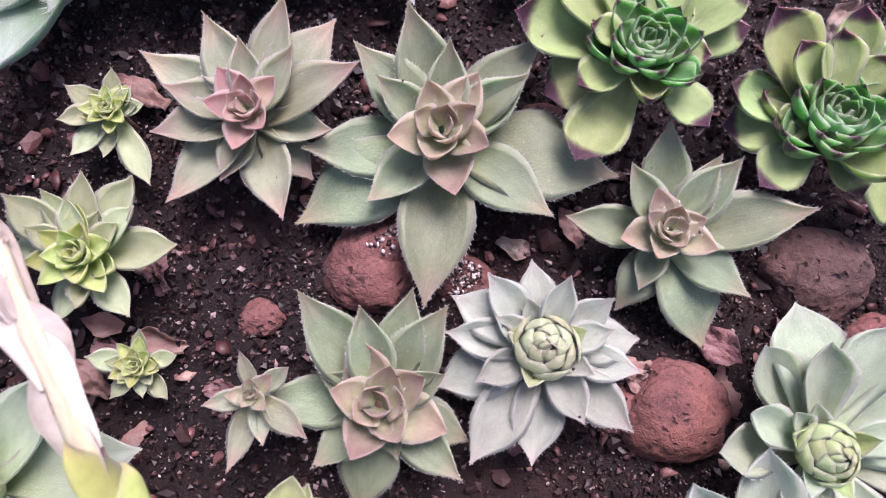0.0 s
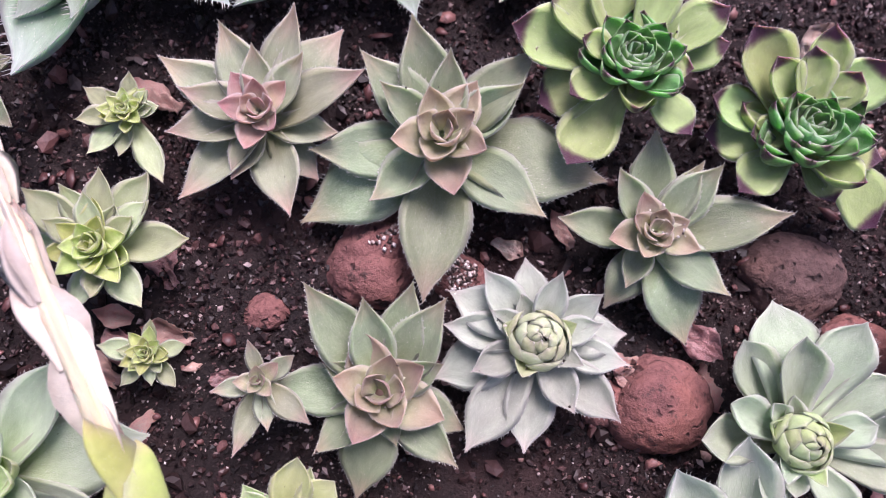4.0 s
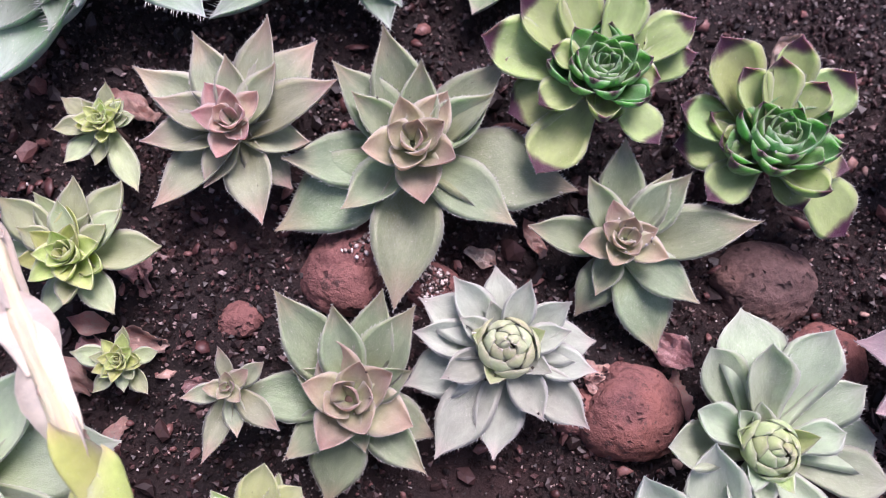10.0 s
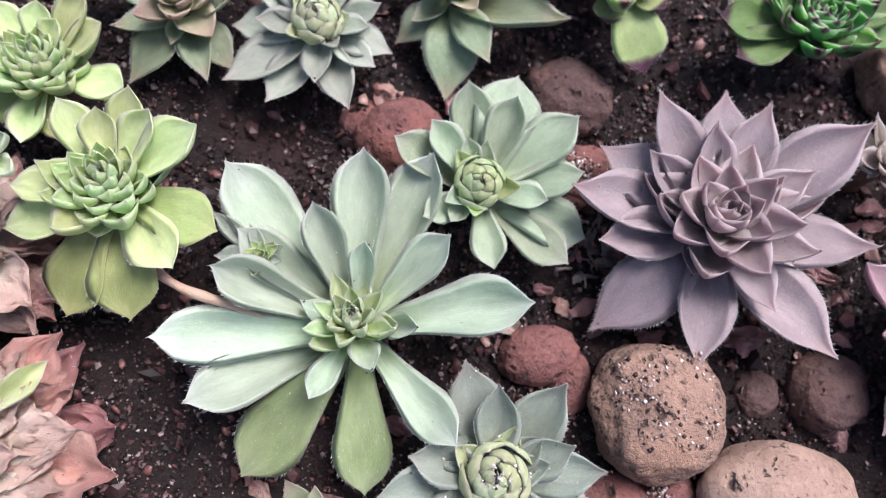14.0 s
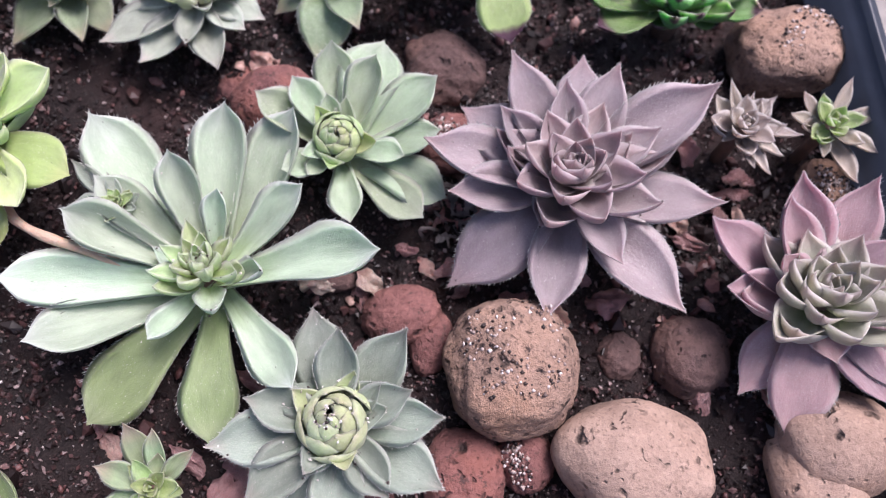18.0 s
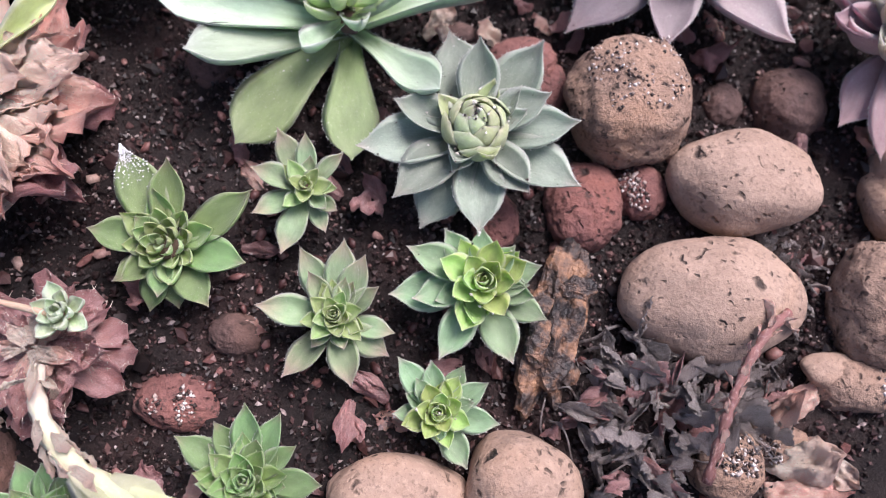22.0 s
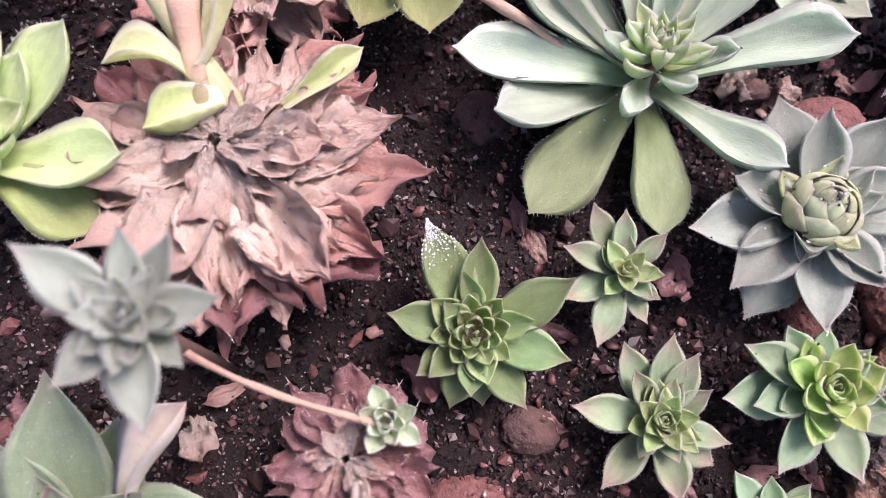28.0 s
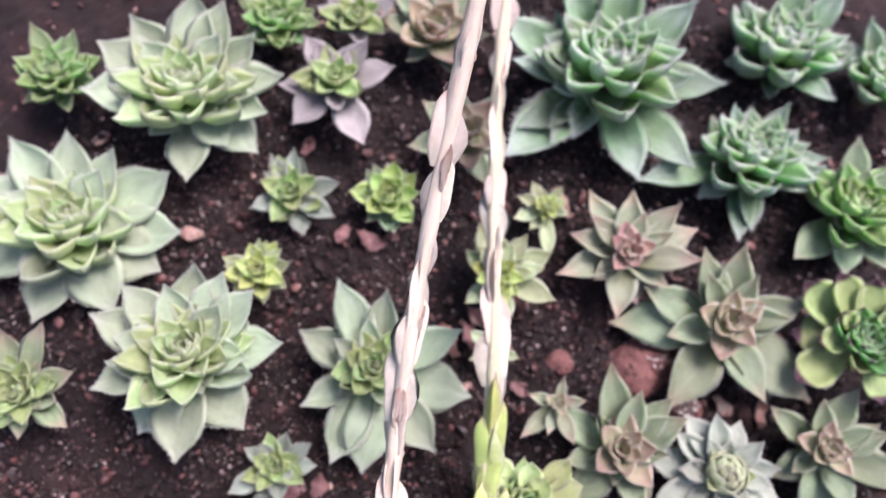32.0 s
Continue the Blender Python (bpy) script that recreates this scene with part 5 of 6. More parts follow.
LOOSE = [
    ('pink', -9, -150, 7.4, 52, 23),
    ('pink', -34, -164, 8.4, 79, 2),
    ('pink', -29, -162, 6.4, 205, 17),
    ('red', 0, -153, 11.5, 30, 7),
    ('pink', -15, -149, 9.1, 184, 8),
    ('red', -4, -156, 10.7, 54, 8),
    ('tan', 10, -159, 7.3, 13, 26),
    ('red', 56, -164, 9.8, 133, 25),
    ('pink', 60, -161, 7.6, 84, 9),
    ('pink', 85, -135, 7.7, 190, 2),
    ('red', 80, -133, 11.1, 172, 21),
    ('red', 38, -110, 8.3, 127, 5),
    ('pink', 43, -112, 7.5, 143, 2),
    ('red', 61, -102, 11.7, 280, 26),
    ('red', 64, -105, 7.8, 149, 18),
    ('red', 99, -49, 10.2, 159, 27),
    ('red', 95, -50, 10.6, 99, 13),
    ('pink', 104, -46, 8.5, 147, 13),
    ('red', 106, -20, 8.7, 119, 9),
    ('red', 113, -19, 7.6, 22, 2),
    ('pink', 117, -22, 6.3, 320, 8),
    ('red', 103, -24, 9.1, 331, 15),
    ('tan', 55, -73, 10.2, 74, 21),
    ('tan', 60, -70, 7.2, 211, 29),
    ('pink', 66, -68, 7.2, 323, 14),
    ('red', 59, -90, 7.7, 182, 13),
    ('pink', 139, -54, 10.5, 164, 20),
    ('red', 57, -107, 9.4, 165, 3),
    ('red', -43, -28, 11.0, 117, 8),
    ('red', -53, -35, 10.6, 315, 27),
    ('pink', -50, -33, 7.4, 169, 29),
    ('pink', -45, -47, 7.1, 235, 0),
    ('red', -37, -42, 6.3, 357, 2),
    ('pink', -51, -43, 11.4, 146, 23),
    ('pink', -40, -36, 10.1, 167, 0),
    ('tan', -10, -18, 7.9, 164, 30),
    ('tan', 7, -19, 6.9, 333, 13),
    ('red', 37, -32, 11.2, 317, 21),
    ('pink', -44, 1, 10.9, 150, 19),
    ('red', 35, -45, 7.1, 227, 9),
    ('pink', 39, -41, 6.8, 195, 19),
    ('pink', 42, -43, 11.8, 169, 18),
    ('red', -1, -42, 6.1, 22, 14),
    ('pink', 30, -38, 7.0, 185, 9),
    ('red', -65, -86, 9.4, 224, 6),
    ('red', -62, -88, 8.5, 106, 3),
    ('red', -67, -121, 6.4, 28, 23),
    ('pink', -37, -84, 7.0, 346, 4),
    ('pink', -36, -94, 9.6, 279, 15),
    ('pink', -45, -129, 9.5, 164, 1),
    ('red', -90, -30, 6.7, 270, 9),
    ('red', -80, -28, 10.6, 209, 20),
    ('pink', -97, -50, 11.9, 244, 6),
    ('red', -70, -60, 7.5, 210, 15),
    ('red', -60, -66, 6.2, 215, 14),
    ('pink', -118, -50, 7.5, 219, 26),
    ('red', -110, -20, 7.3, 96, 1),
    ('red', -85, -5, 6.2, 129, 7),
    ('pink', 20, -20, 9.2, 118, 13),
    ('red', 8, -45, 11.2, 72, 10),
    ('pink', 75, -60, 6.3, 161, 18),
    ('tan', 26, -162, 6.7, 291, 12),
    ('red', 32, -135, 11.8, 334, 20),
    ('pink', 49, -136, 11.2, 20, 15),
    ('red', 88, -122, 8.3, 220, 6),
    ('red', 75, -136, 11.6, 293, 28),
    ('red', 78, -162, 11.7, 84, 10),
    ('pink', 14, -150, 7.8, 241, 25),
    ('red', -26, -168, 11.4, 161, 26),
    ('red', -10, -172, 8.5, 110, 20),
    ('red', 126, -60, 10.8, 137, 10),
    ('pink', 142, -98, 11.5, 254, 2),
    ('pink', 127, -100, 11.2, 143, 30),
]



def loose_leaf(mat, x, y, length, az, tilt, seed):
    rng = random.Random(seed)
    me = dry_mesh(DRY[mat], rng.randint(6, 11), 0.8, 0.17)
    words = {"tan": "loose papery tan dried leaf on the soil", "pink": "loose pinkish dried leaf on the soil", "red": "loose dark red dried leaf on the soil",
             "grey": "loose grey shrivelled leaf on the soil"}[mat]
    ob = tagged(new("dried_leaf", me), words, "dried leaf", "loose dried leaves")
    x, y, length = x / 1000, y / 1000, 0.82 * length / 1000
    gz = ground(x, y)
    ob.matrix_basis = pose(x, y, gz + 0.0012, rng.uniform(-25, 25), -tilt, az) @ Matrix.Diagonal((length, length * rng.uniform(0.4, 0.65), length, 1))
    return ob


LOOSE += [("tan", 60.0, 11.0, 13, 60, 30), ("pink", 135.5, -108.0, 12, 70, 40), ("tan", 136.0, -113.5, 17, 25, 22), ("pink", 140.0, -117.0, 15, 20, 15), ("tan", 144.0, -108.0, 11, -20, 20), ("tan", 126.5, -124.0, 7, 120, 20),
          ("pink", 130.5, -94.0, 9, 70, 50), ("tan", 11.0, -157.0, 11, -35, 35)]
LOOSE += [("red", 74.3, -59.7, 7, 52, 28), ("red", 78.7, -61.9, 8, 79, 7), ("red", 69.8, -57.5, 6, 205, 22), ("red", 99.8, -51.8, 10, 30, 12), ("pink", 98.9, -56.7, 8, 184, 13), ("red", 110.6, -26.3, 9, 54, 13), ("red", 113.5, -21.1, 7, 13, 25), ("pink", 110.4, -31.2, 9, 139, 11), ("red", 117.0, -25.9, 7, 148, 25), ("red", 115.6, -31.9, 9, 190, 7), ("tan", 68.5, -67.3, 9, 172, 26), ("red", 66.2, -71.3, 8, 127, 10), ("pink", 36.6, -41.2, 7, 143, 7), ("pink", 41.7, -38.1, 10, 280, 14), ("red", 34.6, -47.1, 6, 149, 23), ("pink", 31.3, -42.1, 9, 159, 29), ("red", 106.0, -49.5, 8, 211, 18), ("red", 90.4, -55.2, 8, 220, 19), ("red", 56.1, -102.2, 7, 156, 13), ("red", 46.1, -122.3, 9, 22, 7), ("red", 89.3, -118.4, 6, 320, 13), ("red", 75.2, -137.9, 8, 331, 20)]
for i, (mat, x, y, length, az, tilt) in enumerate(LOOSE):
    loose_leaf(mat, x, y, length, az, tilt, i + 50)


# ---- flower stems and runners ----
def bezier(p0, p1, p2, p3, n):
    out = []
    for i in range(n + 1):
        s = i / n
        out.append(Vector(p0) * (1 - s) ** 3 + Vector(p1) * 3 * s * (1 - s) ** 2 + Vector(p2) * 3 * s * s * (1 - s) + Vector(p3) * s ** 3)
    return out


def along_pose(points, s, az, tilt, length, width, r):
    """A leaf on a stem: at the share s of its way, az degrees round it, leaning out by tilt degrees."""
    n = len(points) - 1
    i = min(n - 1, int(s * n))
    p = points[i].lerp(points[i + 1], s * n - i)
    d = (points[i + 1] - points[i]).normalized()
    side = d.cross(Vector((0, 0, 1))).normalized()
    up = side.cross(d)
    out = side * math.cos(radians(az)) + up * math.sin(radians(az))
    x = (d * math.cos(radians(tilt)) + out * math.sin(radians(tilt))).normalized()
    yv = x.cross(out).normalized()
    zv = x.cross(yv)
    m = Matrix((x, yv, zv)).transposed().to_4x4()
    return Matrix.Translation(p + out * r * 0.7) @ m @ Matrix.Diagonal((length, width, length, 1))


M_SCALE = leaf_material("stem_scale_green", (0.52, 0.58, 0.28), (0.42, 0.52, 0.20), (0.50, 0.48, 0.24), (0.66, 0.70, 0.48), dust=0.1, rough=0.5)
M_SCALE_PALE = leaf_material("stem_scale_pale", (0.66, 0.68, 0.44), (0.60, 0.65, 0.36), (0.64, 0.60, 0.42), (0.74, 0.70, 0.54), dust=0.2, rough=0.5)


M_HUSK = leaf_material("stem_husk", (0.70, 0.64, 0.52), (0.74, 0.64, 0.54), (0.62, 0.44, 0.36), (0.82, 0.74, 0.66), dust=0.3, rough=0.6)
M_PLUMP = leaf_material("stem_leaf_plump", (0.76, 0.74, 0.56), (0.60, 0.66, 0.34), (0.52, 0.56, 0.26), (0.74, 0.76, 0.58), dust=0.15, rough=0.45)


def flower_stem(label, pts, radii, skin, scales, seed):
    """scales: rows of share along the stem, count, length, width (mm), tilt, material, dried."""
    rng = random.Random(seed)
    root = tagged(new("flower_stem"), label, "flower stem")
    base = pts[0].copy()
    root.location = base
    local = [p - base for p in pts]
    part("stem", tube_mesh("stem", local, radii, skin, 12, 0.1, seed), root)
    n = len(radii) - 1
    az = rng.uniform(0, 360)
    for s0, s1, count, length, width, tilt, mat, dried in scales:
        for i in range(count):
            s = s0 + (s1 - s0) * (i + 0.5 * rng.random()) / count
            az += 137.5
            r = radii[min(n, int(s * n))]
            ln, wd = length / 1000 * rng.uniform(0.8, 1.2), width / 1000 * rng.uniform(0.8, 1.2)
            me = dry_mesh(mat, rng.randint(0, 5), 0.3, 0.07) if dried else leaf_mesh("lance", 0.05, 0.40, mat, False, 0.09, rng.randint(0, 2))
            part("dry_scale" if dried else "scale_leaf", me, root, along_pose(local, s, az, tilt * rng.uniform(0.6, 1.3), ln, wd, r))
    return root


right_stem = bezier((-0.0237, -0.0937, 0.0168), (-0.0336, -0.0508, 0.0367), (-0.0551, -0.0325, 0.0249), (-0.085, 0.0350, 0.0340), 40)
rr = [0.0022 - 0.0008 * min(1, i / 16) + 0.0002 * math.sin(i * 1.9) for i in range(41)]
flower_stem("pale flower stem with green leaf scales near its foot", right_stem, rr, M_STEM_GREEN,
            [(0.0, 0.05, 7, 12, 4.8, 24, M_SCALE, False), (0.05, 0.34, 9, 12, 4.8, 9, M_SCALE, False), (0.34, 0.97, 11, 13, 1.9, 3, M_HUSK, False), (0.34, 0.98, 8, 7, 1.6, 8, M_DRY_TAN, True)], 21)
left_stem = bezier((-0.003, -0.120, 0.012), (-0.0365, -0.1075, 0.0500), (-0.0516, -0.0802, 0.0200), (-0.0770, 0.0000, 0.0800), 44)
rl = [0.0019 - 0.0004 * min(1, i / 20) + 0.0002 * math.sin(i * 1.4) for i in range(45)]
flower_stem("dry whitish flower stem with tattered scales and curled yellow leaves", left_stem, rl, M_STEM_DRY,
            [(0.17, 0.32, 3, 10, 4.0, 12, M_SCALE_PALE, False), (0.28, 0.97, 15, 13, 2.2, 3.5, M_HUSK, False), (0.30, 0.98, 16, 8, 2.2, 10, M_DRY_TAN, True)], 22)



def span_leaf(root, name, a, b, width, bend, fat, mat, twist=0.0, outline="ovate"):
    """A leaf of a stem from a to b (metres, world), arched by bend."""
    a, b = Vector(a) - root.location, Vector(b) - root.location
    x = (b - a)
    length = x.length
    x.normalize()
    yv = Vector((0, 0, 1)).cross(x).normalized()
    m = Matrix((x, yv, x.cross(yv))).transposed().to_4x4()
    part(name, leaf_mesh(outline, bend, 0.25, mat, False, fat, 1), root, Matrix.Translation(a) @ m @ pose(0, 0, 0, twist, 0, 0) @ Matrix.Diagonal((length, width, length, 1)))


dry_stem = bpy.data.objects["flower_stem.001"]
span_leaf(dry_stem, "bulging_leaf", (-0.0041, -0.1197, 0.0165), (-0.0109, -0.1286, 0.016), 0.0056, -0.14, 0.42, M_PLUMP, 0, "ovate")
span_leaf(dry_stem, "curled_leaf", (-0.0081, -0.1202, 0.019), (-0.0171, -0.1251, 0.022), 0.0060, -0.30, 0.05, M_SCALE_PALE, 20, "obov")
span_leaf(dry_stem, "cream_leaf", (-0.0078, -0.1185, 0.020), (-0.0098, -0.1054, 0.0262), 0.0042, 0.10, 0.05, M_SCALE_PALE, -30, "obov")
span_leaf(dry_stem, "curled_leaf", (-0.0198, -0.1115, 0.034), (-0.0285, -0.1100, 0.039), 0.0050, -0.22, 0.16, M_PLUMP, 0, "obov")
span_leaf(dry_stem, "yellow_leaf", (0.002, -0.1158, 0.014), (0.0078, -0.1039, 0.017), 0.0042, -0.05, 0.08, M_SCALE_PALE, 25, "obov")
stub = [Vector(p) - dry_stem.location for p in ((-0.0065, -0.1215, 0.0165), (-0.0092, -0.1178, 0.0205), (-0.0118, -0.1143, 0.0232), (-0.0132, -0.1122, 0.0246))]
cut = part("cut_stub", tube_mesh("cut_stub", stub, [0.0014, 0.0015, 0.0020, 0.0025], M_STUB, 14, 0.07, 41), dry_stem, None, "short tan hollow stub of a cut shoot")
# a solid dark disc stands in for the shade inside the hollow stub
mouth = (stub[-1] - stub[-2]).normalized() * 0.0002
part("stub_mouth", tube_mesh("stub_mouth", [stub[-1] - mouth, stub[-1] + mouth], [0.0017, 0.0016], M_STALK, 12, 0.25, 42), cut, None, "dark disc standing in for the shade of the hollow")
ashen = next(o for o in bpy.data.objects if o.parent is None and o.name.startswith("succulent_rosette") and o["label"] == KINDS["ashen"]["label"])
span_leaf(ashen, "pale_leaf", (0.0122, -0.1690, 0.006), (0.0135, -0.1545, 0.0125), 0.0062, -0.08, 0.06, M_HUSK, -25, "obov")
fallen = bezier((0.036, -0.1525, 0.0100), (0.046, -0.166, 0.0130), (0.067, -0.161, 0.017), (0.114, -0.149, 0.019), 40)
rf = [0.0010 + 0.0006 * min(1, i / 20) + 0.00015 * math.sin(i * 1.7) for i in range(41)]
flower_stem("fallen pale green flower stem lying over the rosettes", fallen, rf, M_STEM_FALLEN,
            [(0.0, 0.08, 5, 5.5, 2.0, 60, M_DRY_TAN, True), (0.16, 0.34, 9, 5.5, 1.7, 24, M_DRY_TAN, True), (0.34, 0.99, 12, 13, 2.7, 8, M_SCALE_PALE, False), (0.3, 0.95, 10, 6, 1.5, 20, M_DRY_TAN, True)], 23)


def runner(label, pts, radius, bud_at, bud_r, mat_bud, seed):
    """A thin runner with a budding rosette at its end."""
    root = tagged(new("runner"), label, "runner")
    base = pts[0].copy()
    root.location = base
    local = [p - base for p in pts]
    part("stalk", tube_mesh("runner_stalk", local, [radius * (1 + 0.15 * math.sin(i)) for i in range(len(pts))], M_RUNNER, 8, 0.08, seed), root)
    if bud_at is None:
        return root
    rng = random.Random(seed)
    c = Vector(bud_at) - base
    for i in range(15):
        f = i / 14
        steep, length = radians(32 + 50 * f + rng.uniform(-5, 5)), bud_r * (1.45 - 0.65 * f)
        base_r, bz = bud_r * (0.30 * (1 - f) + 0.03), c.z - bud_r * (0.7 - 0.3 * f)
        me = leaf_mesh("ovate", 0.14, 0.28, mat_bud, True, 0.10, i % 3, 10)
        part("bud_leaf", me, root, leaf_pose(i * 137.5, base_r, bz, base_r + length * math.cos(steep), bz + length * math.sin(steep), bud_r * (0.95 - 0.45 * f), rng.uniform(-6, 6), (c.x, c.y)))
    return root


BUD = leaf_material("leaf_bud", (0.46, 0.58, 0.32), (0.54, 0.64, 0.45), (0.60, 0.66, 0.50), (0.70, 0.75, 0.62), dust=0.3)
runner("pinkish runner with a round pale green bud", bezier((-0.010, -0.104, 0.012), (-0.012, -0.098, 0.020), (-0.010, -0.090, 0.028), (-0.0082, -0.0834, 0.0315), 16), 0.0008, (-0.0082, -0.0834, 0.0336), 0.0040, BUD, 31)
runner("straw-coloured runner with a round pale bud at its tip", bezier((0.0095, -0.1495, 0.018), (0.018, -0.1500, 0.0165), (0.026, -0.148, 0.0145), (0.0345, -0.1455, 0.0125), 16), 0.00045, (0.0352, -0.1448, 0.0130), 0.0032, BUD, 32)
runner("arched runner between two rosettes", bezier((0.010, -0.085, 0.012), (0.017, -0.088, 0.016), (0.022, -0.086, 0.014), (0.030, -0.084, 0.008), 14), 0.0008, None, 0, None, 33)
runner("arched stalk that carries a raised rosette", bezier((-0.014, -0.155, 0.000), (-0.006, -0.155, 0.022), (0.004, -0.150, 0.028), (0.0106, -0.1486, 0.030), 14), 0.0006, None, 0, None, 34)
runner("pink runner stalk beside the dead rosette", bezier((-0.022, -0.135, 0.008), (-0.018, -0.130, 0.014), (-0.012, -0.126, 0.014), (-0.006, -0.122, 0.010), 12), 0.0009, None, 0, None, 35)


dead = bezier((0.1275, -0.1225, 0.003), (0.1255, -0.111, 0.007), (0.1245, -0.102, 0.0065), (0.1292, -0.0935, 0.005), 24)
rd = [0.0007 + 0.0002 * math.sin(i * 2.1) for i in range(25)]
flower_stem("dead reddish stalk with shreds of pale leaf", dead, rd, M_STEM_DEAD,
            [(0.05, 0.95, 22, 2.4, 1.0, 25, M_DRY_PINK, True), (0.85, 1.0, 2, 5, 3.0, 50, M_DRY_PINK, True)], 24)


# ---- withered roots and char by the pebbles ----
def withered_tuft(label, x, y, radius, n, seed):
    rng = random.Random(seed)
    root = tagged(new("withered_tuft"), label, "dead roots")
    x, y = x / 1000, y / 1000
    gz = ground(x, y)
    root.location = (x, y, gz)
    for i in range(4 * n):
        ln = radius / 1000 * rng.uniform(0.3, 0.75)
        cx, cy = rng.uniform(-0.8, 0.8) * radius / 1000, rng.uniform(-0.8, 0.8) * radius / 1000
        me = dry_mesh(M_DRY_GREY if rng.random() < 0.72 else M_DRY_RED, rng.randint(0, 5), 1.1, 0.2)
        m = pose(cx, cy, rng.uniform(0.001, 0.006), rng.uniform(-70, 70), rng.uniform(-45, 15), rng.uniform(0, 360))
        part("withered_leaf", me, root, m @ Matrix.Diagonal((ln, ln * rng.uniform(0.10, 0.32), ln * 0.8, 1)))
    for i in range(n):
        a = Vector((rng.uniform(-1, 1), rng.uniform(-1, 1), 0)) * radius / 1000
        b = a + Vector((rng.uniform(-0.5, 0.5), rng.uniform(-0.5, 0.5), 0)) * radius / 1000
        bow = [Vector((rng.uniform(-3, 3), rng.uniform(-3, 3), rng.uniform(2, 8))) / 1000 for _ in range(2)]
        pts = bezier(a + Vector((0, 0, 0.001)), a.lerp(b, 0.3) + bow[0], a.lerp(b, 0.7) + bow[1], b + Vector((0, 0, 0.002)), 10)
        part("root", tube_mesh("root", pts, [0.00014 + 0.0003 * rng.random() ** 2] * 11, M_DRY_GREY, 5, 0.3, seed + i), root)
    return root


withered_tuft("tangle of grey withered leaves and roots", 117, -116, 13, 26, 61)
withered_tuft("tangle of grey withered leaves and roots", 128, -84, 7, 12, 62)
withered_tuft("tangle of dark withered roots and leaves", 74, -48, 6, 12, 63)
withered_tuft("tangle of dark withered roots and leaves", 131, -106, 8, 14, 64)

bm = bmesh.new()
bmesh.ops.create_icosphere(bm, subdivisions=4, radius=1.0)
for v in bm.verts:
    n = v.co.normalized()
    d = 1 + 0.4 * noise.noise(n * 1.8) + 0.10 * noise.noise(Vector((n.x * 7, n.y * 4, n.z * 6))) + 0.10 * noise.noise(n * 9)
    v.co = Vector((n.x * 0.0050 * d, n.y * 0.0135 * d, n.z * 0.005 * d))
me = bpy.data.meshes.new("charred_wood")
bm.to_mesh(me)
bm.free()
me.materials.append(M_CHAR)
ob = tagged(new("charred_wood", me), "charred piece of wood bark lying on the soil", "wood")
ob.matrix_basis = pose(0.0985, -0.1095, ground(0.0985, -0.1095) + 0.002, 6, 5, 14)


# ---- crumbs and grit on the soil ----
for dx, dy, dz, size, turn in ((0.002, 0.006, 0.0040, 0.0030, 20), (-0.002, -0.004, 0.0042, 0.0036, 80), (0.003, -0.007, 0.0028, 0.0026, 140), (-0.003, 0.002, 0.0036, 0.0024, 200)):
    bm = bmesh.new()
    bmesh.ops.create_icosphere(bm, subdivisions=3, radius=1.0)
    for v in bm.verts:
        n = v.co.normalized()
        d = size * (1 + 0.35 * noise.noise(n * 2.2 + Vector((turn, 0, 0))) + 0.15 * noise.noise(n * 7))
        v.co = Vector((n.x * d, n.y * d * 0.7, n.z * d * 0.3))
    me = bpy.data.meshes.new("bark_flake")
    bm.to_mesh(me)
    bm.free()
    me.materials.append(M_CHAR)
    part("bark_flake", me, ob, pose(dx, dy, dz, 10, -8, turn))


HEIGHTS = np.array([v[2] for v in verts_of_soil]).reshape(NV + 1, NU + 1)


def soil_heights(x, y):
    """The soil's height under many points at once."""
    i = np.clip(((x * UX + y * UY) - U0) / (U1 - U0) * NU, 0, NU - 1e-6)
    j = np.clip(((-x * UY + y * UX) - V0) / (V1 - V0) * NV, 0, NV - 1e-6)
    i0, j0 = i.astype(int), j.astype(int)
    a, b = i - i0, j - j0
    return (HEIGHTS[j0, i0] * (1 - a) + HEIGHTS[j0, i0 + 1] * a) * (1 - b) + (HEIGHTS[j0 + 1, i0] * (1 - a) + HEIGHTS[j0 + 1, i0 + 1] * a) * b


